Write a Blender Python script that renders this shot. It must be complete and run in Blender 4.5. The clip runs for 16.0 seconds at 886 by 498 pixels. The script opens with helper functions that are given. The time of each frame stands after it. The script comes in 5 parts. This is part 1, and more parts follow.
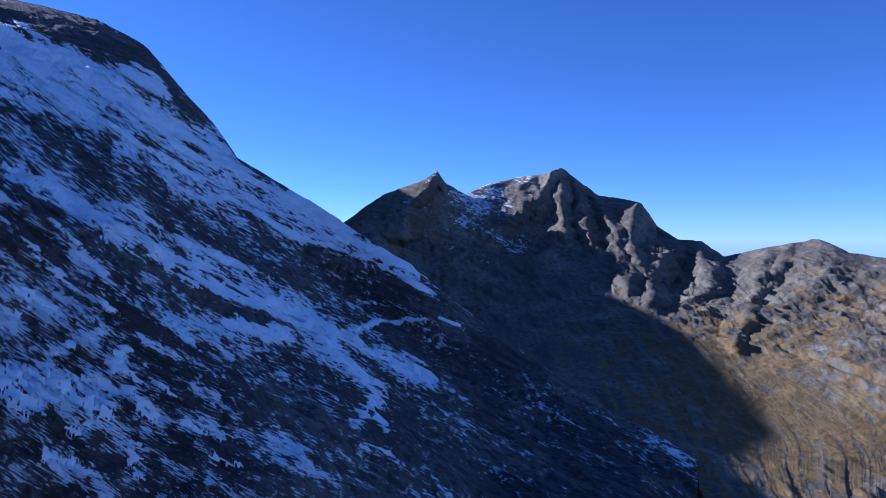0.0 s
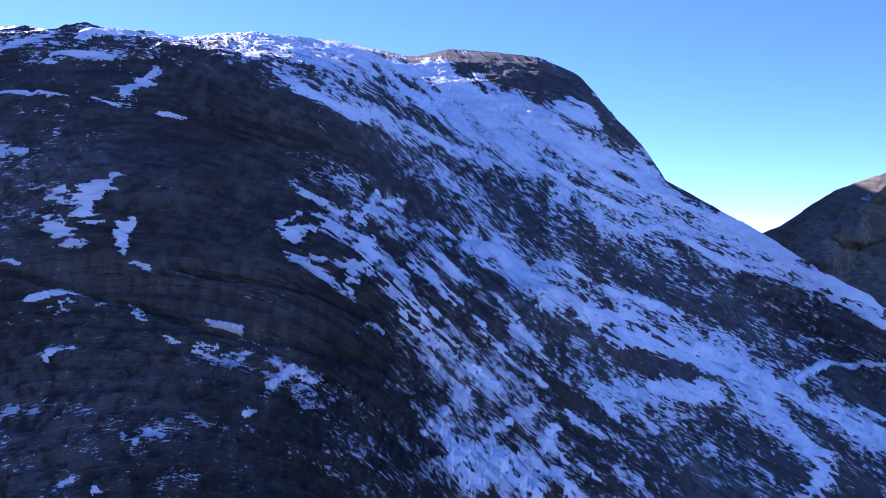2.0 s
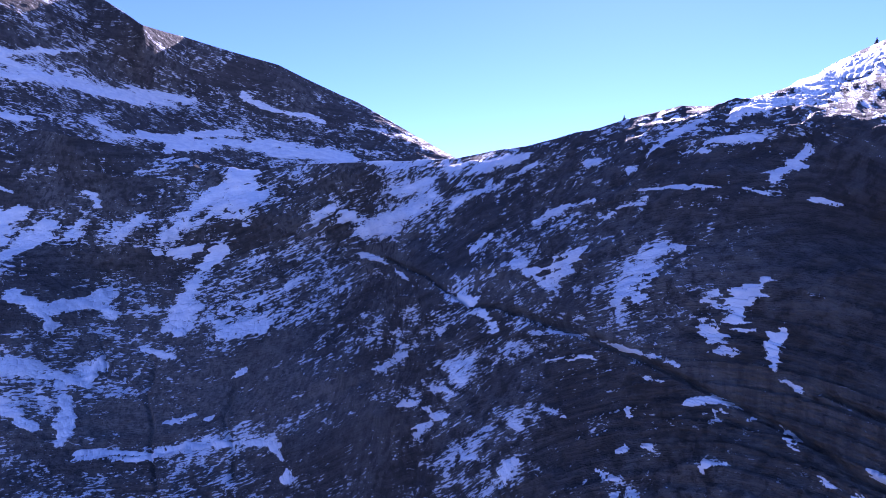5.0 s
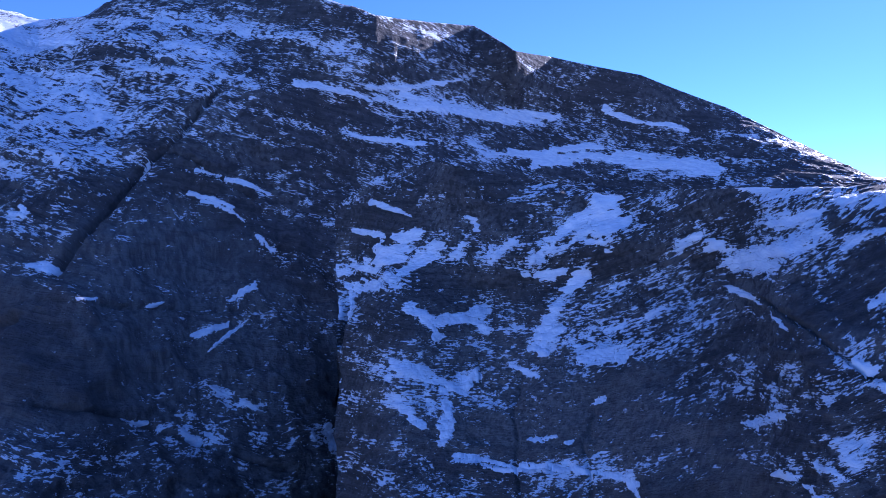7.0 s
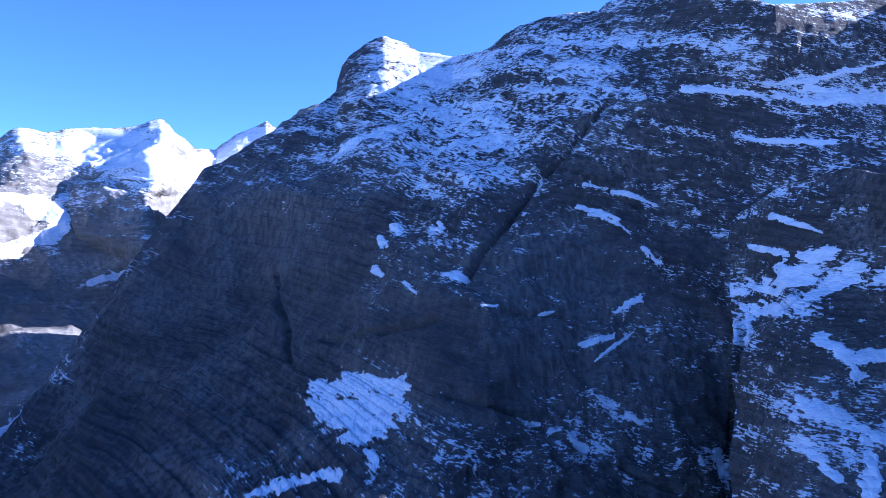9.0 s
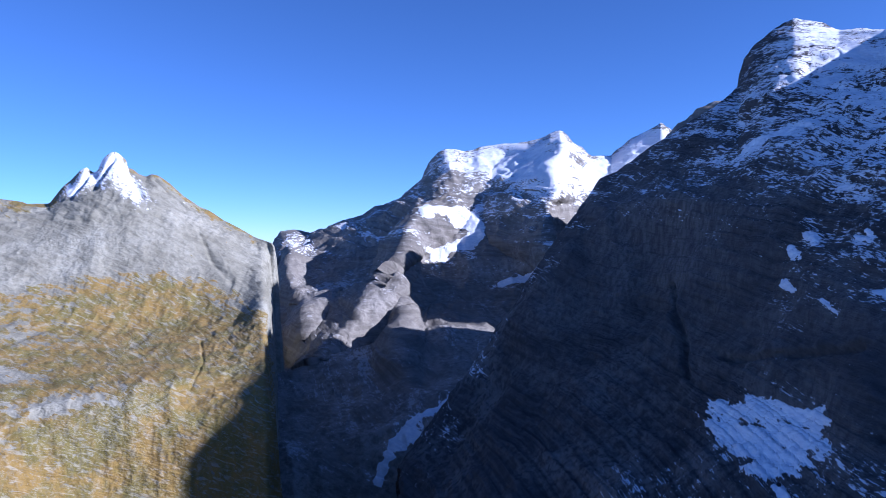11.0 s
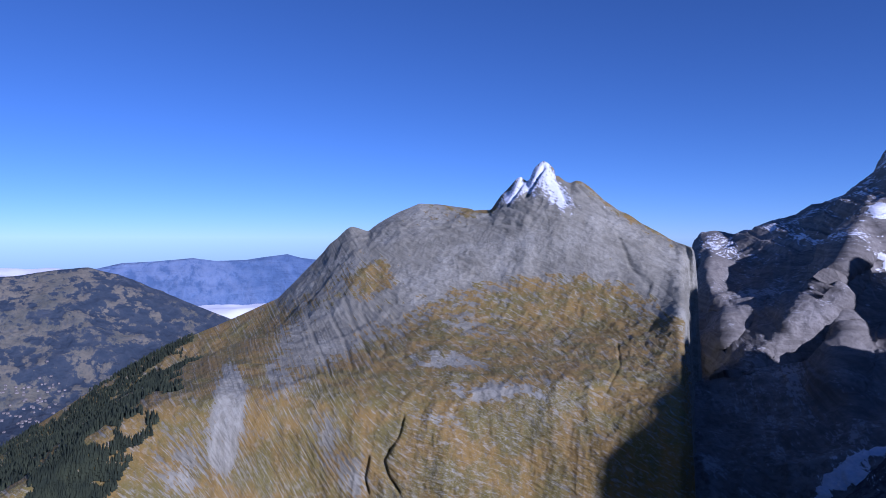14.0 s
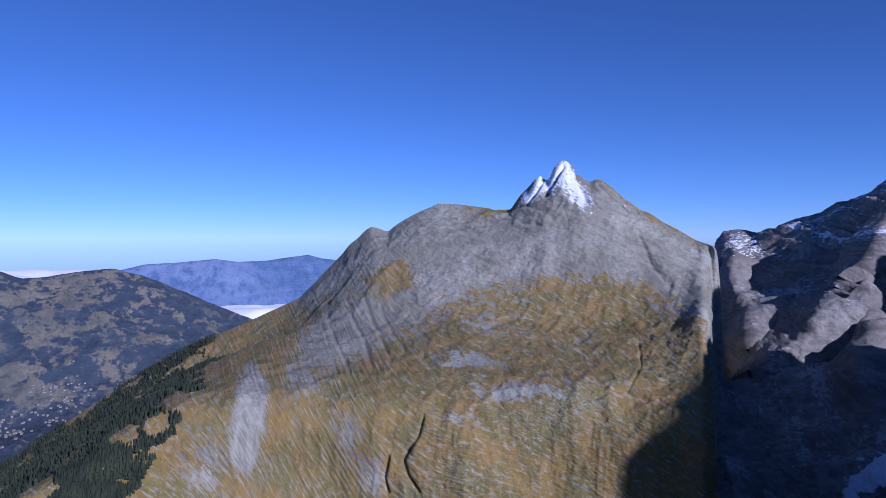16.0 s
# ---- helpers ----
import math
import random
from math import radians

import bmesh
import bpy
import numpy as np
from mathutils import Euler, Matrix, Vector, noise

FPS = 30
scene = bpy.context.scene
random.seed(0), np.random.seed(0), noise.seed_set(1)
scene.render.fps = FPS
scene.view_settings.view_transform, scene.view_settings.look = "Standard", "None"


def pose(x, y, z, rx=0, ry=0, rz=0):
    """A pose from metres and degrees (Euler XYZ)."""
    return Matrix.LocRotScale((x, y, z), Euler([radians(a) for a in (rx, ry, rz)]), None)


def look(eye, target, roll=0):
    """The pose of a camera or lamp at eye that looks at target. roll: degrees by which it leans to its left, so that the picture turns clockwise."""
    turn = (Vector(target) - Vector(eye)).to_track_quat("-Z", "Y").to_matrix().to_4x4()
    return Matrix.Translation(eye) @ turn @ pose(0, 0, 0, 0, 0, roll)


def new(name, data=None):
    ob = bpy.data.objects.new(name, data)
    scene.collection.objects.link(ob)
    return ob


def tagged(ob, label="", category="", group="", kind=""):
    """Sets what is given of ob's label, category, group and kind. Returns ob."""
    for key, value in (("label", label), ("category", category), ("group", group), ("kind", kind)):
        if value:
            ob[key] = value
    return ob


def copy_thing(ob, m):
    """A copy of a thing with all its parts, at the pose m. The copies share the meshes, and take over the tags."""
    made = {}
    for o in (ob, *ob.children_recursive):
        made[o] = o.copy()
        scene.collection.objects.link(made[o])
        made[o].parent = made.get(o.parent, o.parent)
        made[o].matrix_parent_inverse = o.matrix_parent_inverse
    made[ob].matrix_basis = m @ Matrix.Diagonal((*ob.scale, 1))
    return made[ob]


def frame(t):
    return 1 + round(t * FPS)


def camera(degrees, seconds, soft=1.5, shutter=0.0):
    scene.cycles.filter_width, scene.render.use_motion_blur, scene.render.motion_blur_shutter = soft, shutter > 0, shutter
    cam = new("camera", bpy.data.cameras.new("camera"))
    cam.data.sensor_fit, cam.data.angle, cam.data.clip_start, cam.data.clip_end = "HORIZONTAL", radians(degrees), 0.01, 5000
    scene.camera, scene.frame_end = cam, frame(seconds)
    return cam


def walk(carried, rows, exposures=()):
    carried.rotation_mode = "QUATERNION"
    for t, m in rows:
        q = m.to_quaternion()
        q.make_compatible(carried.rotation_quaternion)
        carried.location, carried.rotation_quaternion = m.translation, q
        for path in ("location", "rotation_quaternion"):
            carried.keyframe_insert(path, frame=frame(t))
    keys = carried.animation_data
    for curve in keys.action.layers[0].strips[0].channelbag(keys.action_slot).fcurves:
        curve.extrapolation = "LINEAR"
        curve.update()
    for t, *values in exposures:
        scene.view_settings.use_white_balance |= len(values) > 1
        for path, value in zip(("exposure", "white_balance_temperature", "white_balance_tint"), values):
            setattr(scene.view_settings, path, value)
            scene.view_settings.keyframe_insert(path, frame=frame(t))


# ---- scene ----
cam = camera(64.35, 16.0, soft=0.35)
PATH = [
    (0.0, pose(-0.00, 0.01, 0.01, 89.11, -0.28, 0.02)),
    (0.5, pose(-0.22, 0.89, 2.89, 89.06, -0.28, 7.95)),
    (1.0, pose(-0.28, 1.46, 5.98, 88.98, -0.43, 16.56)),
    (1.5, pose(-0.14, 1.84, 9.08, 88.88, -0.21, 25.17)),
    (2.0, pose(-0.01, 2.31, 12.17, 88.88, 0.05, 33.93)),
    (2.5, pose(-0.15, 2.54, 15.26, 88.91, 0.36, 42.46)),
    (3.0, pose(-0.43, 2.06, 18.50, 88.92, 0.53, 50.72)),
    (3.5, pose(-0.61, 1.64, 21.95, 88.81, 0.44, 59.12)),
    (4.0, pose(-0.82, 1.39, 25.28, 88.79, 0.46, 67.16)),
    (4.5, pose(-1.01, 1.38, 28.69, 88.68, 0.52, 75.10)),
    (5.0, pose(-1.11, 1.68, 32.33, 88.55, 0.85, 83.00)),
    (5.2, pose(-1.13, 1.77, 33.76, 88.58, 0.98, 86.03)),
    (7.3, pose(0.83, -2.20, 44.86, 88.92, -0.49, 115.61)),
    (7.5, pose(0.96, -2.57, 45.59, 88.94, -0.48, 118.57)),
    (8.0, pose(1.30, -3.48, 47.33, 89.01, -0.43, 125.69)),
    (8.5, pose(1.73, -4.39, 49.31, 89.03, -0.29, 133.44)),
    (9.0, pose(2.09, -5.49, 51.68, 89.02, -0.23, 141.54)),
    (9.5, pose(2.21, -6.75, 54.11, 89.01, 0.03, 149.45)),
    (10.0, pose(2.12, -7.80, 56.39, 89.05, 0.18, 157.13)),
    (10.2, pose(2.08, -8.10, 57.31, 89.05, 0.18, 160.06)),
    (12.3, pose(1.92, -8.94, 67.80, 89.21, 0.32, 191.86)),
    (12.5, pose(1.88, -9.08, 68.50, 89.20, 0.17, 193.96)),
    (13.0, pose(1.75, -9.45, 70.03, 89.14, 0.10, 199.07)),
    (13.5, pose(1.57, -9.83, 71.18, 89.10, 0.04, 203.96)),
    (14.0, pose(1.36, -10.15, 71.87, 89.06, -0.08, 205.91)),
    (14.5, pose(1.12, -10.34, 72.05, 89.06, 0.02, 206.62)),
    (15.0, pose(0.89, -10.45, 71.97, 89.05, 0.06, 207.05)),
    (15.5, pose(0.67, -10.54, 71.77, 89.06, 0.08, 207.38)),
    (16.0, pose(0.45, -10.61, 71.53, 89.07, 0.19, 207.54)),
]
walk(cam, PATH, exposures=[(0, 0.5, 4700, 26), (1, 0.95, 4950, 27), (2, 1.45, 5250, 38), (3, 1.55, 5500, 46), (5.2, 1.5, 5500, 50), (7.3, 1.3, 4850, 32), (9, 1.62, 4850, 26), (10.2, 1.15, 4950, 24), (12.3, 0.14, 5000, 32), (13.4, -0.1, 4870, 34), (16, -0.2, 4850, 34)])

# ---- sky and sun ----
SUN_BEARING, SUN_HEIGHT = 67.0, 25.0
world = bpy.data.worlds.new("sky")
scene.world = world
world.use_nodes = True
sky = world.node_tree.nodes.new("ShaderNodeTexSky")
sky.sky_type = "NISHITA"
sky.sun_disc = False
sky.sun_elevation = radians(SUN_HEIGHT)
sky.sun_rotation = radians(-SUN_BEARING)
sky.altitude = 3000
sky.air_density, sky.dust_density, sky.ozone_density = 0.8, 0.15, 6.0
back = world.node_tree.nodes["Background"]
back.inputs["Strength"].default_value = 0.095
world.node_tree.links.new(sky.outputs[0], back.inputs[0])
lamp = bpy.data.lights.new("sun", "SUN")
lamp.energy, lamp.angle, lamp.color = 5.0, radians(0.5), (1.0, 0.93, 0.84)
sun = new("sun", lamp)
b, h = radians(SUN_BEARING), radians(SUN_HEIGHT)
sun.matrix_world = look((0, 0, 0), (math.sin(b) * math.cos(h), -math.cos(b) * math.cos(h), -math.sin(h)))


# ---- materials ----
def nodes_of(name):
    m = bpy.data.materials.new(name)
    m.use_nodes = True
    t = m.node_tree
    return m, t, t.nodes["Principled BSDF"]


def link(t, a, b):
    t.links.new(a, b)


def socket(t, value, target):
    if isinstance(value, (int, float)):
        target.default_value = value
    elif isinstance(value, tuple):
        target.default_value = (*value, 1.0) if len(value) == 3 and len(target.default_value) == 4 else value
    else:
        t.links.new(value, target)


def calc(t, op, a, b=0.0, c=0.0, clamp=False):
    n = t.nodes.new("ShaderNodeMath")
    n.operation, n.use_clamp = op, clamp
    for i, v in enumerate((a, b, c)):
        socket(t, v, n.inputs[i])
    return n.outputs[0]


def ramp(t, value, lo, hi, a=0.0, b=1.0):
    n = t.nodes.new("ShaderNodeMapRange")
    n.interpolation_type = "SMOOTHSTEP"
    for i, v in enumerate((value, lo, hi, a, b)):
        socket(t, v, n.inputs[i])
    return n.outputs[0]


def mix(t, f, a, b):
    n = t.nodes.new("ShaderNodeMix")
    n.data_type = "RGBA"
    socket(t, f, n.inputs[0]), socket(t, a, n.inputs[6]), socket(t, b, n.inputs[7])
    return n.outputs[2]


def attribute(t, name):
    n = t.nodes.new("ShaderNodeAttribute")
    n.attribute_name = name
    return n


def grain(t, vector, scale, stretch=(1, 1, 1), detail=4.0, rough=0.55, distortion=0.0):
    m = t.nodes.new("ShaderNodeMapping")
    m.inputs["Scale"].default_value = [scale * s for s in stretch]
    link(t, vector, m.inputs[0])
    n = t.nodes.new("ShaderNodeTexNoise")
    n.inputs["Scale"].default_value, n.inputs["Detail"].default_value = 1.0, detail
    n.inputs["Roughness"].default_value, n.inputs["Distortion"].default_value = rough, distortion
    link(t, m.outputs[0], n.inputs["Vector"])
    return n.outputs[0]


def mountain_material(name, unit, dark, mid, light, grass_a, grass_b, snow_edge=0.012, streak=(0.05, 0.5), calm=0.0, bump=0.5, flat_snow=0.5):
    """Layered rock with grass and snow. calm: 0 rough rock, 1 smooth scree and combed turf. unit: metres of the finest grain; the mesh carries bed (run, height across the layers), snow and grass."""
    m, t, p = nodes_of(name)
    place = t.nodes.new("ShaderNodeNewGeometry").outputs["Position"]
    normal = t.nodes.new("ShaderNodeNewGeometry").outputs["Normal"]
    bed = attribute(t, "bed").outputs["Vector"]
    snow, grass = attribute(t, "snow").outputs["Fac"], attribute(t, "grass").outputs["Fac"]
    tone_of = attribute(t, "tone").outputs["Fac"]
    sep = t.nodes.new("ShaderNodeSeparateXYZ")
    link(t, normal, sep.inputs[0])
    coarse = grain(t, place, 0.03 / unit, detail=5)
    fine = grain(t, place, 0.35 / unit, detail=6, rough=0.65)
    layers = grain(t, bed, 1 / unit, (streak[0] * 1.1, streak[1], 0.03), detail=6, rough=0.65, distortion=0.3)
    thin = grain(t, bed, 1 / unit, (streak[0] * 6.0, streak[1] * 3.4, 0.1), detail=7, rough=0.7, distortion=0.5)
    clump = grain(t, bed, 0.3 / unit, (streak[0] * 6, streak[1] * 1.3, 0.1), detail=4, rough=0.6, distortion=0.5)
    rock = mix(t, ramp(t, layers, 0.35, 0.62), dark, mid)
    rock = mix(t, ramp(t, calc(t, "ADD", calc(t, "MULTIPLY", coarse, 0.6), calc(t, "MULTIPLY", fine, 0.4)), 0.45, 0.68), rock, light)
    rock = mix(t, ramp(t, fine, 0.38, 0.5, 0.8 * (1 - calm), 0.0), rock, dark)
    stain = grain(t, place, 0.5 / unit, (1, 1, 0.12), detail=4, rough=0.6)
    pale = mix(t, ramp(t, stain, 0.35, 0.65), mid, light)
    pale = mix(t, ramp(t, layers, 0.3, 0.45, 0.6, 0.0), pale, dark)
    rock = mix(t, ramp(t, calc(t, "ADD", tone_of, calc(t, "MULTIPLY", calc(t, "SUBTRACT", coarse, 0.5), 0.8)), 0.15, 0.6), rock, pale)
    turf = mix(t, ramp(t, grain(t, place, 0.06 / unit, detail=6, rough=0.7), 0.4, 0.62), grass_a, grass_b)
    turf = mix(t, ramp(t, fine, 0.52, 0.7, 0.0, 0.6 - 0.3 * calm), turf, light)
    turf = mix(t, ramp(t, fine, 0.36, 0.47, 0.7 - 0.4 * calm, 0.0), turf, dark)
    combed = grain(t, bed, 1 / unit, (streak[0] * 1.6, streak[1] * 1.5, 0.03), detail=5, rough=0.6, distortion=0.6)
    turf = mix(t, ramp(t, combed, 0.52, 0.66, 0.0, 0.75 * calm), turf, light)
    turf = mix(t, ramp(t, calc(t, "ADD", calc(t, "MULTIPLY", thin, 0.7), calc(t, "MULTIPLY", coarse, 0.3)), 0.55, 0.62, 0.0, 0.42), turf, light)
    wander = grain(t, place, 0.1 / unit, detail=5, rough=0.65)
    grass = calc(t, "ADD", grass, calc(t, "MULTIPLY", calc(t, "SUBTRACT", wander, 0.5), 1.3))
    patchy = calc(t, "ADD", grass, calc(t, "MULTIPLY", calc(t, "SUBTRACT", calc(t, "ADD", calc(t, "MULTIPLY", layers, 0.55 + 0.3 * calm), calc(t, "MULTIPLY", fine, 0.45 - 0.3 * calm)), 0.5), 2.6))
    colour = mix(t, ramp(t, patchy, 0.42, 0.58), rock, turf)
    # snow lies in drifts along the ledges, thins out on steep ground
    drift = calc(t, "ADD", calc(t, "MULTIPLY", calc(t, "SUBTRACT", thin, 0.5), 1.9), calc(t, "MULTIPLY", calc(t, "SUBTRACT", fine, 0.5), 1.0))
    drift = calc(t, "ADD", drift, calc(t, "MULTIPLY", calc(t, "SUBTRACT", clump, 0.5), 1.2))
    drift = calc(t, "ADD", drift, calc(t, "MULTIPLY", calc(t, "SUBTRACT", coarse, 0.5), 0.6))
    flecks = grain(t, bed, 1.3 / unit, (streak[0] * 8, streak[1] * 2, 0.1), detail=5, rough=0.7, distortion=0.3)
    drift = calc(t, "ADD", drift, calc(t, "MULTIPLY", calc(t, "SUBTRACT", flecks, 0.5), 0.9))
    bands = grain(t, bed, 0.09 / unit, (streak[0] * 3, 1, 0.1), detail=3, rough=0.5)
    drift = calc(t, "ADD", drift, calc(t, "MULTIPLY", calc(t, "SUBTRACT", bands, 0.5), 1.1))
    cover = calc(t, "ADD", calc(t, "MULTIPLY", calc(t, "SUBTRACT", sep.outputs[2], 0.6), flat_snow), calc(t, "ADD", snow, drift))
    white = ramp(t, cover, 0.5 - snow_edge, 0.5 + snow_edge)
    white = calc(t, "MULTIPLY", white, ramp(t, snow, 0.02, 0.12))
    tone = mix(t, ramp(t, fine, 0.35, 0.7), (0.74, 0.77, 0.82), (0.86, 0.87, 0.88))
    link(t, mix(t, white, colour, tone), p.inputs["Base Color"])
    link(t, ramp(t, white, 0.0, 1.0, 0.9, 0.55), p.inputs["Roughness"])
    p.inputs["Specular IOR Level"].default_value = 0.25
    high = calc(t, "ADD", calc(t, "MULTIPLY", calc(t, "ADD", fine, layers), calc(t, "SUBTRACT", 1.0, calc(t, "MULTIPLY", white, 0.75))), calc(t, "MULTIPLY", white, 0.35))
    bp = t.nodes.new("ShaderNodeBump")
    bp.inputs["Strength"].default_value, bp.inputs["Distance"].default_value = bump, unit * 3.5
    link(t, high, bp.inputs["Height"])
    link(t, bp.outputs[0], p.inputs["Normal"])
    return m


DARK, MID, LIGHT = (0.056, 0.051, 0.047), (0.11, 0.099, 0.089), (0.205, 0.186, 0.164)
near_rock = mountain_material("shaded_slate_and_snow", 1.0, DARK, MID, LIGHT, (0.08, 0.06, 0.03), (0.05, 0.04, 0.025), streak=(0.06, 0.5), flat_snow=0.25, bump=0.8)
wall_rock = mountain_material("layered_limestone_wall", 2.5, (0.06, 0.056, 0.055), (0.105, 0.098, 0.093), (0.2, 0.187, 0.17), (0.09, 0.065, 0.03), (0.06, 0.045, 0.025), streak=(0.06, 0.5), flat_snow=0.2, bump=0.7)
far_rock = mountain_material("grey_limestone_and_snow", 4.0, (0.15, 0.138, 0.118), (0.235, 0.218, 0.188), (0.34, 0.318, 0.28), (0.2, 0.13, 0.045), (0.13, 0.095, 0.035), streak=(0.06, 0.5), calm=0.45, bump=0.45)
east_rock = mountain_material("brown_slate_and_grass", 4.0, (0.09, 0.077, 0.062), (0.165, 0.142, 0.1), (0.28, 0.248, 0.18), (0.21, 0.135, 0.045), (0.13, 0.09, 0.032), streak=(0.05, 0.35), calm=0.4, bump=0.45)
meadow_rock = mountain_material("alpine_meadow_and_scree", 2.6, (0.205, 0.195, 0.145), (0.29, 0.278, 0.212), (0.39, 0.378, 0.3), (0.27, 0.178, 0.05), (0.175, 0.145, 0.04), streak=(0.12, 0.4), calm=0.75, bump=0.5)
# blue haze of the distance is mixed into the forest colours
forest = mountain_material("haze_blue_forest_and_pasture", 16.0, (0.042, 0.06, 0.085), (0.05, 0.068, 0.092), (0.075, 0.09, 0.11), (0.21, 0.19, 0.14), (0.14, 0.14, 0.11), streak=(0.2, 0.35))


def floor_material(name):
    m, t, p = nodes_of(name)
    place = t.nodes.new("ShaderNodeNewGeometry").outputs["Position"]
    a, c = grain(t, place, 0.012, detail=6, rough=0.65), grain(t, place, 0.2, detail=5, rough=0.7)
    tint = mix(t, ramp(t, a, 0.4, 0.6), (0.09, 0.08, 0.07), (0.13, 0.1, 0.045))
    link(t, mix(t, ramp(t, c, 0.45, 0.7), tint, (0.17, 0.16, 0.14)), p.inputs["Base Color"])
    p.inputs["Roughness"].default_value = 0.95
    bp = t.nodes.new("ShaderNodeBump")
    bp.inputs["Strength"].default_value, bp.inputs["Distance"].default_value = 0.6, 3.0
    link(t, c, bp.inputs["Height"])
    link(t, bp.outputs[0], p.inputs["Normal"])
    return m


valley_floor = floor_material("valley_grass_and_scree")


def snow_material(name):
    m, t, p = nodes_of(name)
    place = t.nodes.new("ShaderNodeNewGeometry").outputs["Position"]
    wind, fine = grain(t, place, 0.12, (1, 1, 2.5), detail=5), grain(t, place, 1.3, detail=5, rough=0.7)
    tint = mix(t, ramp(t, wind, 0.35, 0.65), (0.72, 0.75, 0.8), (0.86, 0.87, 0.88))
    tint = mix(t, ramp(t, fine, 0.62, 0.75, 0.0, 0.35), tint, (0.3, 0.29, 0.28))
    link(t, tint, p.inputs["Base Color"])
    p.inputs["Roughness"].default_value, p.inputs["Specular IOR Level"].default_value = 0.6, 0.3
    bp = t.nodes.new("ShaderNodeBump")
    bp.inputs["Strength"].default_value, bp.inputs["Distance"].default_value = 0.5, 0.8
    link(t, calc(t, "ADD", wind, calc(t, "MULTIPLY", fine, 0.4)), bp.inputs["Height"])
    link(t, bp.outputs[0], p.inputs["Normal"])
    return m


snow_white = snow_material("wind_packed_snow")
# every tone here carries the blue of hazy air, not of rock
blue = mountain_material("haze_blue_range", 25.0, (0.085, 0.14, 0.26), (0.12, 0.185, 0.32), (0.19, 0.25, 0.38), (0.12, 0.185, 0.32), (0.085, 0.14, 0.26))


# ---- terrain ----
def lattice(ix, iy, iz, seed):
    h = (ix * 374761393 + iy * 668265263 + iz * 2147483647 + seed * 974634541) & 0xFFFFFFFF
    h = ((h ^ (h >> 13)) * 1274126177) & 0xFFFFFFFF
    return ((h ^ (h >> 16)) & 0xFFFF) / 32767.5 - 1.0


def value_noise(p, seed=0):
    f = np.floor(p)
    i, w = f.astype(np.int64), p - f
    w = w * w * w * (w * (w * 6 - 15) + 10)
    out = 0.0
    for dx in (0, 1):
        for dy in (0, 1):
            for dz in (0, 1):
                k = (w[..., 0] if dx else 1 - w[..., 0]) * (w[..., 1] if dy else 1 - w[..., 1]) * (w[..., 2] if dz else 1 - w[..., 2])
                out = out + k * lattice(i[..., 0] + dx, i[..., 1] + dy, i[..., 2] + dz, seed)
    return out


def fractal(p, octaves=5, gain=0.5, seed=0, ridged=False):
    out, a = 0.0, 1.0
    for k in range(octaves):
        n = value_noise(p * 2.03 ** k + 17.3 * k, seed + k)
        out = out + a * ((1 - 2 * np.abs(n)) if ridged else n)
        a *= gain
    return out


def soften(values, step, width):
    if width < step:
        return values
    n = int(3 * width / step)
    k = np.exp(-0.5 * (np.arange(-n, n + 1) * step / width) ** 2)
    return np.convolve(np.pad(values, n, mode="edge"), k / k.sum(), mode="valid")


def loft(rows, step, between, back=0.25, foot=0.35, soft=1.5, crest_soft=0.0):
    """Grid of points (bearings by heights) through rows of (bearing, distance, height), foot first, crest last, with the far side behind the crest."""
    lo, hi = max(r[0][0] for r in rows), min(r[-1][0] for r in rows)
    az = np.arange(lo, hi, step)
    ctrl = []
    for k, row in enumerate(rows):
        a, r, z = np.array(row).T
        w = crest_soft if k == len(rows) - 1 else soft
        ctrl.append((soften(np.interp(az, a, r), step, w), soften(np.interp(az, a, z), step, w)))
    r0, z0 = ctrl[0]
    rc, zc = ctrl[-1]
    ctrl = [(r0 * 0.75, z0 - foot * r0)] + ctrl + [(rc * (1 + back * 0.3), zc - back * 0.25 * rc), (rc * (1 + back * 1.5), zc - back * 1.6 * rc)]
    R, Z, V = [], [], []
    n = len(ctrl)
    for k in range(n - 1):
        c = [ctrl[min(max(j, 0), n - 1)] for j in (k - 1, k, k + 1, k + 2)]
        m = between if 0 < k < n - 3 else max(between // 3, 4)
        for s in np.arange(m) / m:
            for g, out in ((0, R), (1, Z)):
                a, p, q, d = (x[g] for x in c)
                t1, t2 = 0.35 * (q - a), 0.35 * (d - p)
                if k == n - 4:
                    t2 = q - p
                out.append(p * (2 * s ** 3 - 3 * s ** 2 + 1) + t1 * (s ** 3 - 2 * s ** 2 + s) + q * (3 * s ** 2 - 2 * s ** 3) + t2 * (s ** 3 - s ** 2))
            V.append(k - 1 + s)
    R.append(ctrl[-1][0]), Z.append(ctrl[-1][1]), V.append(n - 2.0)
    R, Z, V = np.array(R).T, np.array(Z).T, np.array(V)
    a = np.radians(az)[:, None]
    return az, V, np.stack([-np.sin(a) * R, np.cos(a) * R, Z], -1)


def normals(g):
    n = np.cross(np.gradient(g, axis=1), np.gradient(g, axis=0))
    n /= np.linalg.norm(n, axis=-1, keepdims=True) + 1e-9
    return n


SHEETS = {}


def several(*items):
    return items


def spots(base, *marks):
    """A cover of that base amount with soft marks added: (bearing, step up the slope, half width in degrees, half height in steps, amount)."""
    def cover(a, v):
        out = np.full((len(a), len(v)), float(base))
        for bearing, step, wide, tall, amount in marks:
            out += amount * np.exp(-0.7 * (((a[:, None] - bearing) / wide) ** 2 + ((v[None, :] - step) / tall) ** 2))
        return np.clip(out, 0.0, 1.0)
    return cover


DRIFTS = []


def drift(slope, label, spine, group, ragged=0.55, streaky=1.05):
    """Notes old snow along a spine of (bearing, step up the slope, half width in degrees, half height in steps); thin snow fringes it."""
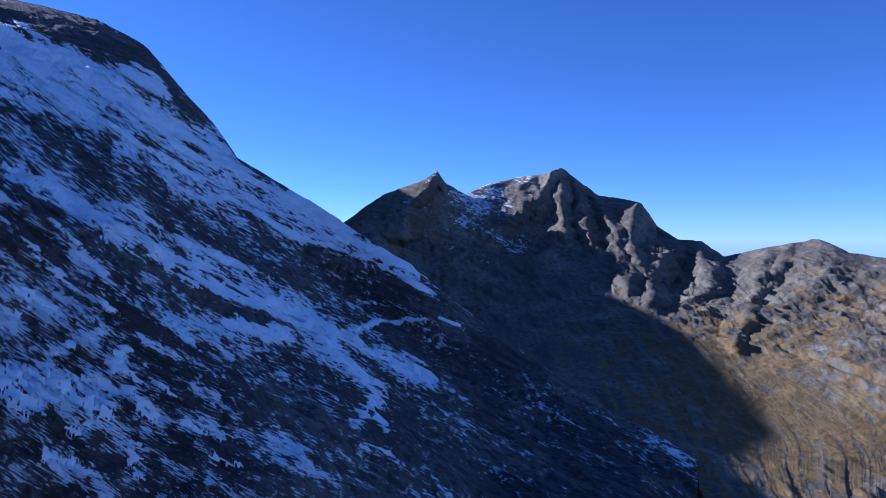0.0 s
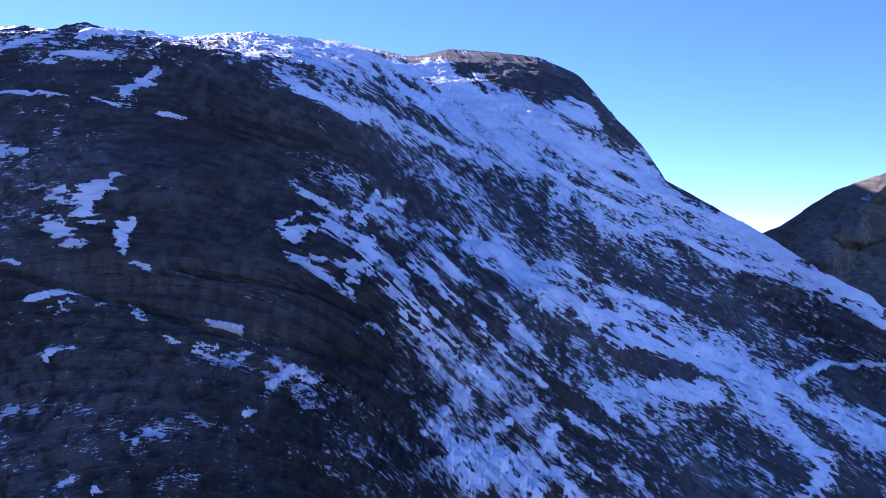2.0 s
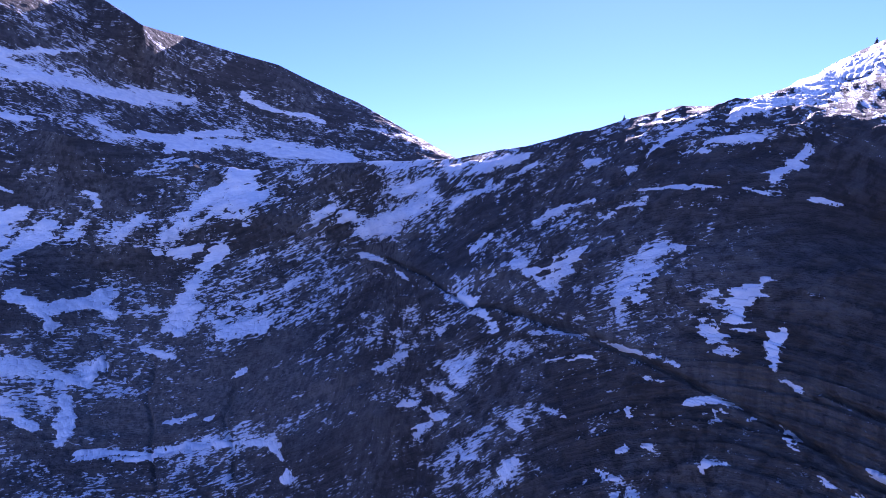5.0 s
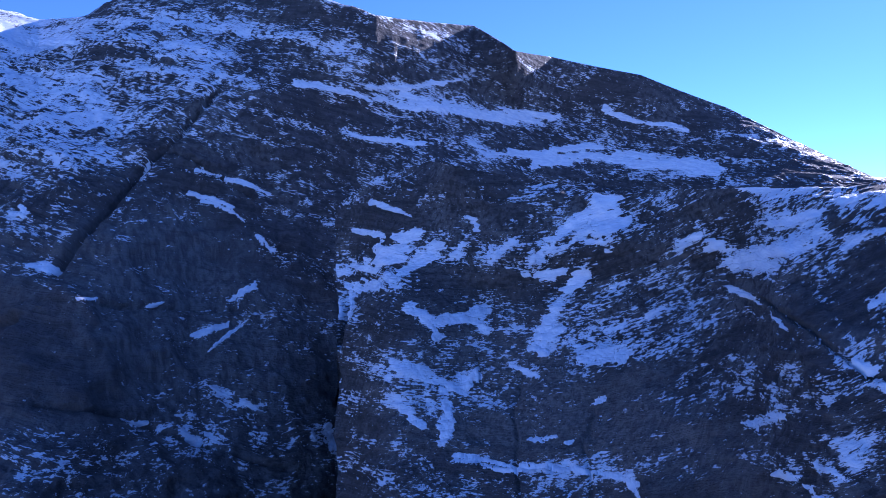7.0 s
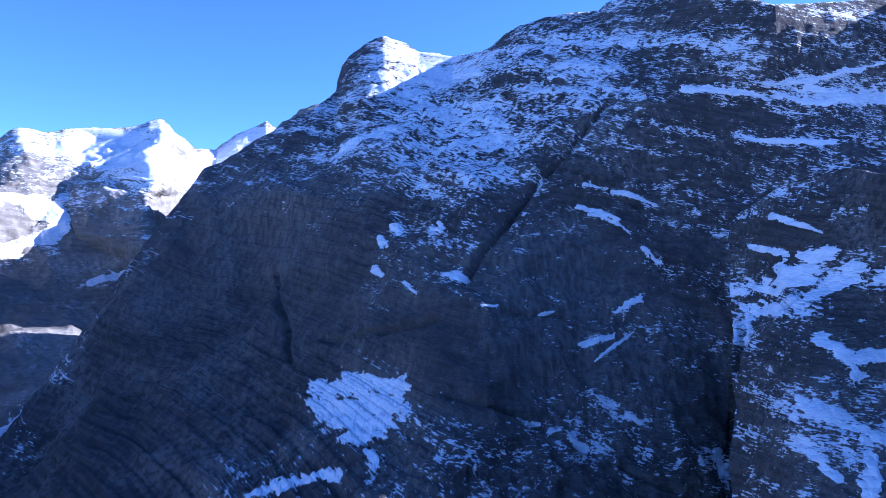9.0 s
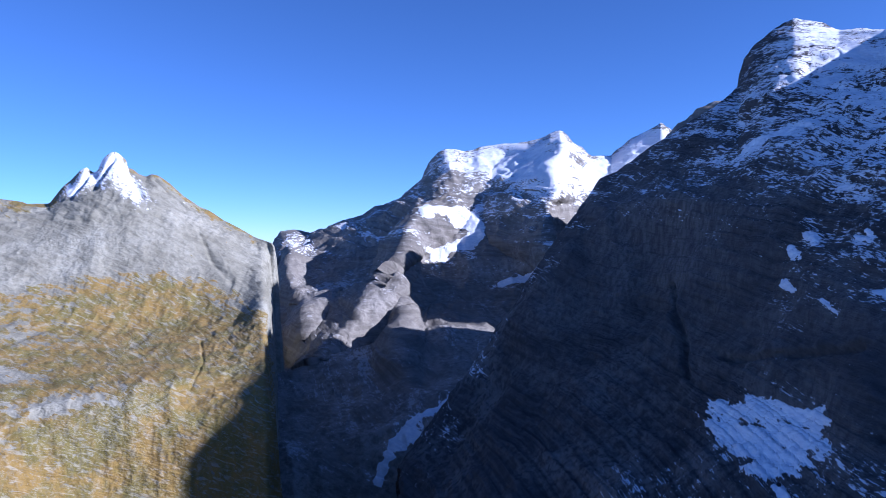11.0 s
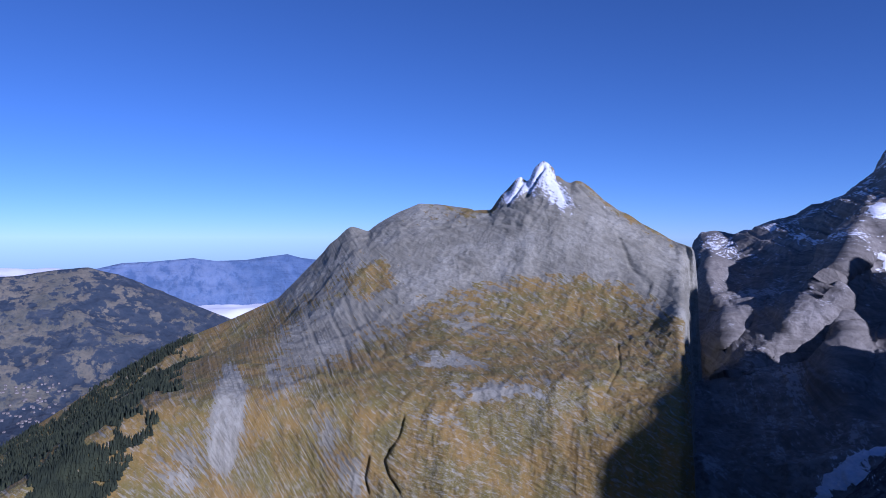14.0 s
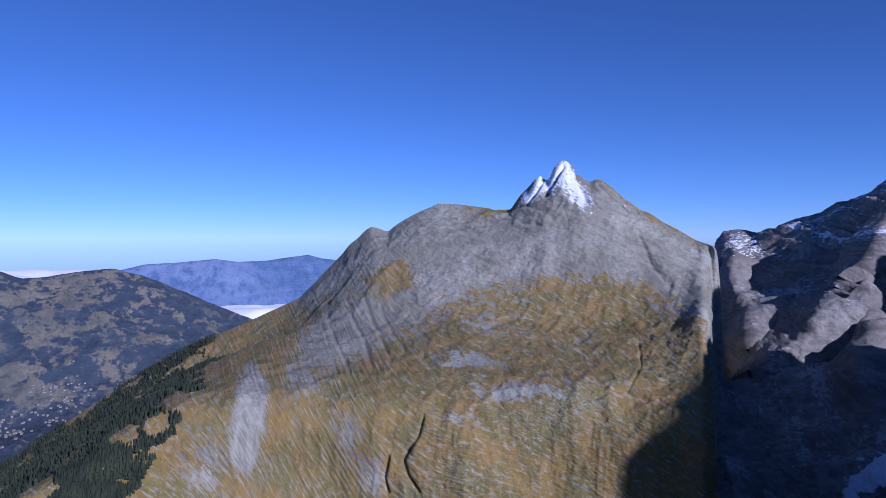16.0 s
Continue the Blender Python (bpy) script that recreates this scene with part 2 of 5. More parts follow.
    DRIFTS.append((slope, label, spine, group, ragged, streaky))


def slate_snow(*spine):
    drift("rock_slope", "blue shaded old snow lying on the dark slate slope", spine, "snow patches on the slate slope")


def wall_snow(*spine):
    drift("cirque_wall", "shaded snow patch lying on the layered rock wall", spine, "snow patches on the rock wall", 0.4, 0.6)


def far_snow(*spine):
    drift("glacier_mountain", "snow and ice of a small hanging glacier", spine, "snow of the far mountains", 0.3, 0.3)


def fringe(name, az, V):
    """The thin snow round the drifts of a slope."""
    out = np.zeros((len(az), len(V)))
    for slope, _, spine, *_ in DRIFTS:
        if slope != name:
            continue
        wide = [(a, v, wa + 0.2, wv * 1.2 + 0.01) for a, v, wa, wv in (spine if len(spine) > 1 else spine * 2)]
        a0, v0, wa, wv = np.array(wide).T
        lo, hi = np.searchsorted(az, [(a0 - 2.5 * wa).min(), (a0 + 2.5 * wa).max()])
        lv, hv = np.searchsorted(V, [(v0 - 2.5 * wv).min(), (v0 + 2.5 * wv).max()])
        if hi > lo and hv > lv:
            halo = 0.2 * np.exp(-0.9 * along_line(az[lo:hi], V[lv:hv], wide) ** 2)
            out[lo:hi, lv:hv] = np.maximum(out[lo:hi, lv:hv], halo)
    return out


def terrain(name, label, material, grid, fold, relief, ledge, crest_row, snow=spots(0), grass=spots(0), tone=spots(0), ribs=(0, 1), rough=spots(1), cuts=(), spurs=(), parts=(), fan=0, kind="", category="mountain", seed=0):
    """Roughens the grid, cuts ledges along the folded layers, and links it as one mesh.
    fold: (bearing, slope of the layers) rows; relief, ledge and ribs: (metres, spacing); fan: the layers spread out with distance, as wide as named there.
    spurs: (metres, degrees of the flank towards higher bearings, of the other flank, then its crest as (bearing, step))."""
    az, V, g = grid
    for metres, up_side, down_side, *line in spurs:
        g = g * (1 - spur(az, V, metres, up_side, down_side, line) / np.linalg.norm(g, axis=-1))[..., None]
    n = normals(g)
    hold = np.clip(np.abs(V - crest_row) * 2.5, 0.1, 1.0)[None, :]
    mean_r = np.hypot(g[..., 0], g[..., 1]).mean(1)
    slope = np.interp(az, *zip(*fold))
    if fan:
        mean_r = np.full(len(az), float(fan))
    lift = np.concatenate([[0], np.cumsum((slope * mean_r)[:-1] * np.radians(np.diff(az)))])
    run = np.concatenate([[0], np.cumsum(mean_r[:-1] * np.radians(np.diff(az)))])
    high = fan * np.arctan2(g[..., 2], np.hypot(g[..., 0], g[..., 1])) if fan else g[..., 2]
    across = high - lift[:, None] + 0.1 * ledge[1] * fractal(g / (ledge[1] * 9), 3, 0.5, seed + 5)
    c = across / ledge[1]
    saw = (c - np.floor(c)) + 0.5 * (c * 2.7 - np.floor(c * 2.7))
    strength = np.clip(0.5 + fractal(g / (ledge[1] * 14), 2, 0.5, seed + 3), 0.1, 1.2)
    move = relief[0] * (0.5 * fractal(g / relief[1], 4, 0.5, seed, ridged=True) + 0.13 * fractal(g / (relief[1] * 0.12), 4, 0.55, seed + 9)) * hold
    move = move + ledge[0] * (saw - 0.7) * strength * np.maximum(hold, 0.3)
    if ribs[0]:
        move = move + ribs[0] * fractal(g * np.array([1, 1, 0.3]) / ribs[1], 4, 0.55, seed + 21, ridged=True) * np.maximum(hold, 0.12)
    move = move * rough(az, V)
    for depth, *line in cuts:
        move = move - depth * np.exp(-1.5 * along_line(az, V, line) ** 2)
    g = g + n * move[..., None]
    along = run[:, None] + 0 * across
    if fan:
        turn = np.degrees(np.arctan2(-g[..., 0], g[..., 1]))
        turn = turn + 360 * np.round((az.mean() - turn) / 360)
        along = np.interp(turn, az, run)
        across = fan * np.arctan2(g[..., 2], np.hypot(g[..., 0], g[..., 1])) - np.interp(turn, az, lift) + 0.7 * fractal(g / 35, 3, 0.5, seed + 6)
    SHEETS[name] = (az, V, g, run, across)
    A, B = g.shape[:2]
    values = {"snow": np.clip(snow(az, V) + fringe(name, az, V), 0, 1), "grass": grass(az, V), "tone": tone(az, V), "step": np.broadcast_to(V, (A, B)),
              "bed": np.stack([along, across, 0 * across], -1)}
    edge = 0.25 * fractal(g / (relief[1] * 0.5), 4, 0.6, seed + 40)
    left = np.ones((A - 1, B - 1), bool)
    pieces = []
    for part_name, part_label, region in parts:
        inside = (region(az, V) + edge * (region(az, V) > 0.15) > 0.5)[:-1, :-1] & left
        if inside.any():
            left &= ~inside
            pieces.append((part_name, part_label, inside))
    ob = tagged(new(name, mesh_of(name, g, left, values, material)), label, category, kind=kind)
    for part_name, part_label, inside in pieces:
        piece = tagged(new(part_name, mesh_of(part_name, g, inside, values, material)), part_label)
        piece.parent = ob
    return ob


def spur(az, V, metres, up_side, down_side, line):
    """How far a spur with that crest stands out from the slope at each grid point."""
    steps, at = np.array(sorted((v, a) for a, v in line)).T
    off = az[:, None] - np.interp(V, steps, at)[None, :]
    off = off + 0.12 * (up_side + down_side) * np.interp(V * 6, np.arange(60), np.random.default_rng(int(metres * 7 + at[0])).uniform(-1, 1, 60))[None, :]
    flank = np.clip(1 - np.where(off > 0, off / up_side, -off / down_side), 0, 1)
    ends = np.clip((V - steps[0]) / 0.25 + 1, 0, 1) * np.clip((steps[-1] - V) / 0.25 + 1, 0, 1)
    return metres * flank * ends[None, :]


def along_line(az, V, line):
    """Distance of each grid point from a line of (bearing, step, half width, half height), in half widths."""
    a0, v0, wa, wv = np.array(line).T
    x, y = az[:, None], V[None, :]
    best = np.full((len(az), len(V)), 1e9)
    for k in range(len(line) - 1):
        ma, mv = 0.5 * (wa[k] + wa[k + 1]), 0.5 * (wv[k] + wv[k + 1])
        dx, dy = (a0[k + 1] - a0[k]) / ma, (v0[k + 1] - v0[k]) / mv
        s = np.clip(((x - a0[k]) / ma * dx + (y - v0[k]) / mv * dy) / (dx * dx + dy * dy + 1e-9), 0, 1)
        best = np.minimum(best, np.hypot((x - a0[k]) / ma - s * dx, (y - v0[k]) / mv - s * dy))
    return best


def mesh_of(name, g, keep, values={}, material=None):
    """A mesh from a grid of points, with the faces that keep names, and values at its points."""
    A, B = g.shape[:2]
    i = np.arange(A * B).reshape(A, B)
    quads = np.stack([i[:-1, :-1], i[:-1, 1:], i[1:, 1:], i[1:, :-1]], -1)[keep]
    used, quads = np.unique(quads, return_inverse=True)
    quads = quads.reshape(-1, 4)
    me = bpy.data.meshes.new(name)
    me.vertices.add(len(used)), me.loops.add(quads.size), me.polygons.add(len(quads))
    me.vertices.foreach_set("co", g.reshape(-1, 3)[used].reshape(-1))
    me.loops.foreach_set("vertex_index", quads.reshape(-1))
    me.polygons.foreach_set("loop_start", np.arange(len(quads)) * 4)
    me.polygons.foreach_set("use_smooth", np.ones(len(quads), bool))
    me.update(calc_edges=True)
    for key, field in values.items():
        vector = field.ndim == 3
        at = me.attributes.new(key, "FLOAT_VECTOR" if vector else "FLOAT", "POINT")
        at.data.foreach_set("vector" if vector else "value", field.reshape(len(field) * field.shape[1], -1)[used].astype(np.float32).reshape(-1))
    if material:
        me.materials.append(material)
    return me


def pieces_of(keep, least):
    """The connected pieces of a mask that have that many cells or more."""
    left, out = keep.copy(), []
    for i, j in zip(*np.where(keep)):
        if not left[i, j]:
            continue
        piece, todo = [], [(i, j)]
        left[i, j] = False
        while todo:
            p, q = todo.pop()
            piece.append((p, q))
            for e, f in ((p + 1, q), (p - 1, q), (p, q + 1), (p, q - 1)):
                if 0 <= e < left.shape[0] and 0 <= f < left.shape[1] and left[e, f]:
                    left[e, f] = False
                    todo.append((e, f))
        if len(piece) >= least:
            mask = np.zeros(keep.shape, bool)
            mask[tuple(np.array(piece).T)] = True
            out.append(mask)
    return out


def snow_patch(slope, label, spine, group, ragged, streaky, fine=4):
    """Old snow that lies on a slope along a spine of (bearing, step up the slope, half width in degrees, half height in steps)."""
    az, V, g, run, across = SHEETS[slope]
    a0, v0, wa, wv = np.array(spine).T
    lo, hi = np.searchsorted(az, [(a0 - 1.6 * wa).min(), (a0 + 1.6 * wa).max()])
    lo, hi = max(lo - 1, 0), min(hi + 2, len(az))
    lv, hv = np.searchsorted(V, [(v0 - 1.6 * wv).min(), (v0 + 1.6 * wv).max()])
    lv, hv = max(lv - 1, 0), min(hv + 2, len(V))
    sub = g[lo:hi, lv:hv]
    A, B = sub.shape[:2]
    u, v = np.linspace(0, A - 1, (A - 1) * fine + 1), np.linspace(0, B - 1, (B - 1) * fine + 1)
    iu, iv = np.minimum(u.astype(int), A - 2), np.minimum(v.astype(int), B - 2)
    fu, fv = (u - iu)[:, None, None], (v - iv)[None, :, None]
    p = (sub[iu][:, iv] * (1 - fu) + sub[iu + 1][:, iv] * fu) * (1 - fv) + (sub[iu][:, iv + 1] * (1 - fu) + sub[iu + 1][:, iv + 1] * fu) * fv
    x = np.interp(u, np.arange(A), az[lo:hi])[:, None] + 0 * p[..., 2]
    y = np.interp(v, np.arange(B), V[lv:hv])[None, :] + 0 * p[..., 2]
    best = 1 - np.hypot((x - a0[0]) / wa[0], (y - v0[0]) / wv[0])
    for k in range(len(spine) - 1):
        ma, mv = 0.5 * (wa[k] + wa[k + 1]), 0.5 * (wv[k] + wv[k + 1])
        dx, dy = (a0[k + 1] - a0[k]) / ma, (v0[k + 1] - v0[k]) / mv
        s = np.clip(((x - a0[k]) / ma * dx + (y - v0[k]) / mv * dy) / (dx * dx + dy * dy + 1e-9), 0, 1)
        d = np.hypot((x - a0[k] - s * (a0[k + 1] - a0[k])) / (wa[k] + s * (wa[k + 1] - wa[k])), (y - v0[k] - s * (v0[k + 1] - v0[k])) / (wv[k] + s * (wv[k + 1] - wv[k])))
        best = np.maximum(best, 1 - d)
    rm = float(np.median(np.hypot(p[..., 0], p[..., 1])))
    up = across[lo:hi, lv:hv]
    up = (up[iu][:, iv] * (1 - fu[..., 0]) + up[iu + 1][:, iv] * fu[..., 0]) * (1 - fv[..., 0]) + (up[iu][:, iv + 1] * (1 - fu[..., 0]) + up[iu + 1][:, iv + 1] * fu[..., 0]) * fv[..., 0]
    along = np.interp(u, np.arange(A), run[lo:hi])[:, None] + 0 * up
    far = max(rm, 100) / 100
    streaks = fractal(np.stack([along * 0.2 / far, up * 1.3 / far, 0 * up], -1), 5, 0.65, 53)
    w = rm * math.radians(float(wa.mean()))
    rough = 0.6 * fractal(p / (w * 0.9), 4, 0.6, 31) + 0.9 * fractal(p * (100 / max(rm, 100)) / np.array([1.6, 1.6, 0.8]), 4, 0.6, 37)
    m = best + ragged * rough + streaky * streaks
    keep = (m[:-1, :-1] > 0) & (m[1:, :-1] > 0) & (m[1:, 1:] > 0) & (m[:-1, 1:] > 0)
    n = normals(p)
    p = p + n * (rm * 0.0004 + 0.0012 * rm * np.clip(m * 1.5, -0.2, 1.0))[..., None]
    for mask in pieces_of(keep, max(40, int(0.025 * keep.sum()))):
        me = mesh_of("snow_patch", p, mask)
        me.materials.append(snow_white)
        tagged(new("snow_patch", me), label, "snow", group)


NEAR_ROW_1 = [(-20.0, 38, -46.6), (-4.0, 49, -50.3), (4.0, 57, -49.2), (12.0, 65, -47.0), (60.0, 65, -46.7), (71.0, 77, -55.4), (84.0, 89, -64.2), (98.0, 139, -98.0), (116.0, 152, -113.8), (121.0, 188, -149.3), (125.0, 251, -198.8)]
NEAR_ROW_2 = [(-20.0, 76, -49.0), (-4.0, 98, -49.9), (4.0, 107, -41.1), (12.0, 110, -33.5), (17.0, 109, -25.1), (24.0, 107, -14.0), (33.0, 103, -4.3), (41.0, 103, -1.3), (50.0, 108, -3.2), (60.0, 120, -5.7), (71.0, 135, -7.5), (78.0, 150, -9.7), (84.0, 164, -13.5), (90.0, 229, -22.4), (98.0, 268, -33.8), (108.0, 297, -41.2), (116.0, 296, -45.9), (120.0, 334, -62.2), (125.0, 430, -94.5)]
NEAR_ROW_3 = [(-20.0, 134, -68.0), (-4.0, 180, -61.7), (4.0, 195, -44.8), (9.0, 187, -32.8), (12.0, 188, -26.3), (17.0, 180, -12.4), (24.0, 150, 2.8), (33.0, 118, 4.3), (41.0, 114, 8.5), (50.0, 118, 8.8), (60.0, 132, 9.9), (71.0, 152, 11.4), (78.0, 178, 11.8), (84.0, 190, 10.3), (90.0, 334, 19.9), (98.0, 345, 16.9), (108.0, 365, 7.6), (116.0, 340, 3.6), (120.0, 390, -10.4), (125.0, 499, -38.4)]
NEAR_ROW_4 = [(-20.0, 184, -78.0), (-4.0, 273, -62.7), (4.0, 297, -41.5), (9.0, 309, -21.4), (12.0, 290, -12.4), (17.0, 300, 16.0), (24.0, 248, 35.1), (33.0, 188, 26.8), (41.0, 138, 22.5), (50.0, 147, 29.4), (60.0, 152, 30.4), (71.0, 177, 30.6), (78.0, 208, 30.3), (84.0, 238, 28.4), (90.0, 343, 41.4), (98.0, 348, 41.4), (108.0, 369, 32.9), (116.0, 399, 25.8), (120.0, 450, 11.5), (125.0, 540, -3.8)]
NEAR_ROW_5 = [(-20.0, 222, -78.1), (-16.0, 247, -74.8), (-12.0, 270, -69.9), (-8.0, 288, -62.2), (-4.0, 304, -52.9), (4.0, 314, -25.2), (8.0, 321, -10.0), (12.0, 316, 4.0), (16.0, 326, 23.6), (20.0, 339, 49.4), (24.0, 342, 73.7), (28.0, 339, 79.5), (33.0, 245, 47.7), (41.0, 189, 49.8), (46.0, 178, 53.1), (50.0, 176, 54.7), (53.0, 185, 57.6), (57.0, 187, 58.0), (61.0, 183, 55.2), (66.0, 185, 50.7), (72.0, 206, 45.2), (76.0, 226, 45.6), (80.0, 253, 46.7), (84.0, 273, 46.1), (88.0, 323, 50.8), (92.0, 350, 53.7), (100.0, 365, 53.5), (104.0, 374, 55.3), (108.0, 380, 56.2), (112.0, 402, 58.3), (116.0, 422, 53.9), (120.0, 464, 37.9)]
NEAR_ROW_6 = [(-23.1, 240, -79.4), (-14.3, 300, -74.1), (-9.9, 320, -65.3), (-3.0, 335, -39.8), (4.3, 330, -7.6), (16.3, 355, 38.2), (18.2, 390, 60.7), (20.0, 400, 75.0), (23.0, 430, 107.1), (26.2, 450, 124.1), (31.7, 470, 134.6), (33.5, 470, 135.0), (35.3, 471, 131.4), (36.6, 475, 131.6), (42.2, 485, 143.1), (47.4, 485, 144.8), (50.9, 460, 133.1), (53.4, 400, 112.9), (54.9, 300, 87.7), (57.1, 235, 72.6), (60.3, 212, 65.2), (64.0, 217, 67.4), (68.2, 224, 65.4), (70.5, 228, 63.4), (71.9, 230, 62.9), (75.8, 250, 61.4), (78.5, 285, 64.2), (81.7, 290, 61.6), (93.6, 360, 66.8), (98.5, 370, 64.0), (101.5, 385, 70.5), (110.7, 395, 82.4), (112.5, 430, 88.9), (117.0, 450, 79.9), (128.7, 570, 15.9)]
NEAR = [NEAR_ROW_1, NEAR_ROW_2, NEAR_ROW_3, NEAR_ROW_4, NEAR_ROW_5, NEAR_ROW_6]
CIRQUE_ROW_1 = [(78.0, 380, 8.6), (90.0, 430, 18.0), (98.0, 469, 31.1), (105.0, 430, 12.5), (112.0, 373, -73.2), (118.0, 600, -157.0), (125.0, 518, -152.5), (130.0, 496, -155.5), (140.0, 441, -163.8), (148.0, 363, -180.1), (157.0, 413, -223.5), (165.0, 405, -237.8), (172.0, 355, -242.9), (180.0, 313, -248.5)]
CIRQUE_ROW_2 = [(78.0, 799, 46), (90.0, 847, 65), (98.0, 847, 76), (105.0, 797, 72), (112.0, 638, 49.1), (118.0, 688, -56.1), (125.0, 605, -78.6), (130.0, 584, -86.2), (139.5, 540, -70.2), (142.0, 545, -70.8), (148.0, 594, -87.6), (157.0, 671, -111.1), (165.0, 614, -180.7), (172.0, 501, -227.2), (180.0, 431, -253.0)]
CIRQUE_ROW_3 = [(78.0, 877, 74), (90.0, 914, 103), (98.0, 911, 125), (105.0, 841, 121), (112.0, 732, 108), (118.0, 736, 75), (125.0, 726, 78), (130.0, 696, 74.4), (136.3, 638, 45.8), (138.5, 639, 40.2), (144.0, 660, 18.4), (148.0, 690, 7.2), (157.0, 820, -20), (165.0, 760, -126), (172.0, 645, -214.6), (180.0, 564, -280.1)]
CIRQUE_ROW_4 = [(78.0, 955, 97), (90.0, 978, 153), (98.0, 971, 194), (105.0, 937, 210), (112.0, 825, 204), (118.0, 778, 184), (125.0, 766, 192), (130.2, 753, 182), (132.0, 755, 173), (136.0, 765, 150), (140.0, 749, 127), (148.0, 821, 124), (157.0, 886, 79), (165.0, 849, -36), (172.0, 788, -188), (180.0, 684, -282.0)]
CIRQUE_ROW_5 = [(76.1, 1050, 84), (81.9, 1050, 141), (89.6, 1050, 223), (95.8, 1000, 264), (102.7, 960, 284), (105.7, 850, 265), (109.0, 920, 316), (117.0, 800, 289), (121.6, 810, 310), (128.2, 910, 345), (129.5, 920, 335), (132.2, 930, 338), (135.7, 960, 333), (138.4, 1000, 314), (141.1, 1120, 333), (143.8, 1180, 357), (146.6, 1190, 384), (147.9, 1180, 368), (149.3, 1160, 335), (150.2, 1120, 280), (152.0, 1050, 240), (155.0, 1030, 202), (157.2, 1020, 176), (159.3, 1010, 150), (160.5, 1000, 141), (161.6, 1000, 110), (162.3, 990, 95), (165.8, 950, 14), (169.2, 900, -77), (172.4, 860, -138), (176.6, 820, -208)]
CIRQUE = [CIRQUE_ROW_1, CIRQUE_ROW_2, CIRQUE_ROW_3, CIRQUE_ROW_4, CIRQUE_ROW_5]
GLACIER_ROW_1 = [(147.8, 1000, -270), (159.9, 950, -300), (173.6, 950, -313), (186.7, 1000, -331), (200.4, 1000, -420), (204.8, 1000, -500)]
GLACIER_ROW_2 = [(147.8, 1100, -196), (159.9, 1000, -203), (173.6, 1050, -217), (177.8, 1100, -230), (182.2, 1180, -230), (186.7, 1240, -236), (189.9, 1280, -250), (196.7, 1300, -390), (204.8, 1300, -480)]
GLACIER_ROW_3 = [(147.8, 1400, -180), (161.0, 1500, -140), (164.2, 1663, -120), (167.8, 1680, -135), (172.0, 1690, -110), (175.0, 1580, -140), (175.8, 1553, -96), (177.3, 1492, -134), (177.7, 1459, -174), (180.7, 1447, -194), (184.2, 1461, -208), (188.7, 1528, -253), (190.0, 1551, -273), (195.8, 1430, -380), (204.8, 1440, -590)]
# bearings 147 to 156: unseen hump behind the wall, added to cast shadow
GLACIER_ROW_4 = [(147.7, 1600, 340), (152.0, 1620, 340), (156.0, 1580, 250), (161.0, 1700, -60), (164.2, 1734, -91), (167.8, 1802, -41), (172.0, 1822, -24), (175.0, 1682, -85), (175.8, 1627, -86), (177.2, 1567, -127), (177.7, 1534, -170), (180.7, 1523, -191), (184.2, 1540, -206), (188.7, 1598, -253), (190.0, 1622, -276), (195.8, 1460, -370), (204.8, 1460, -580)]
GLACIER_ROW_5 = [(147.7, 2050, 130), (161.0, 2150, 170), (164.2, 2016, 154), (167.8, 2036, 158), (171.6, 2025, 161), (173.5, 2014, 139), (176.0, 2010, 102), (177.7, 1999, 57), (179.8, 2029, 41), (182.0, 2063, 24), (184.2, 2113, -9), (185.1, 2040, 17), (186.0, 2057, -24), (186.9, 1903, -115), (187.8, 1804, -180), (188.9, 1708, -256), (190.0, 1694, -281), (195.8, 1480, -350), (204.8, 1480, -560)]
GLACIER_ROW_6 = [(150.3, 2400, 183), (152.1, 2400, 238), (154.8, 2400, 397), (155.7, 2400, 427), (156.6, 2400, 405), (158.0, 2400, 377), (159.4, 2400, 327), (161.1, 2350, 322), (162.2, 2350, 360), (162.7, 2350, 375), (163.0, 2350, 392), (163.4, 2350, 406), (164.2, 2350, 399), (164.9, 2350, 385), (166.0, 2350, 372), (168.0, 2350, 366), (168.9, 2350, 362), (169.8, 2350, 359), (170.4, 2350, 350), (171.2, 2350, 347), (172.0, 2350, 355), (172.6, 2350, 354), (173.1, 2350, 344), (173.7, 2350, 310), (174.5, 2350, 258), (175.8, 2425, 220), (176.2, 2450, 203), (177.6, 2475, 176), (178.3, 2485, 173), (178.7, 2492, 158), (179.3, 2502, 143), (180.2, 2517, 132), (181.5, 2538, 114), (182.2, 2549, 94), (182.8, 2560, 94), (183.5, 2570, 82), (184.2, 2581, 91), (184.8, 2592, 95), (185.8, 2550, 90), (186.2, 2450, 64), (186.4, 2350, 40), (186.6, 2250, -15), (186.7, 1950, -112), (186.9, 1850, -154), (187.5, 1780, -188), (188.4, 1690, -239), (189.1, 1620, -275), (190.5, 1500, -304), (193.3, 1450, -356), (195.8, 1500, -330), (204.8, 1500, -520)]
GLACIER = [GLACIER_ROW_1, GLACIER_ROW_2, GLACIER_ROW_3, GLACIER_ROW_4, GLACIER_ROW_5, GLACIER_ROW_6]
MEADOW_ROW_1 = [(178.3, 775, -430), (186.2, 765, -345), (186.7, 735, -225), (187.4, 735, -226), (188.4, 735, -228), (189.7, 735, -230), (191.4, 735, -232), (193.5, 735, -235), (196.1, 735, -238), (198.8, 735, -241), (202.0, 730, -240), (205.6, 722, -238), (209.3, 722, -238), (212.9, 734, -241), (216.5, 735, -239), (220.0, 735, -235), (223.4, 735, -230), (226.6, 735, -224), (229.8, 735, -218), (232.8, 735, -211), (235.6, 735, -203), (238.3, 735, -205), (244.0, 735, -222)]
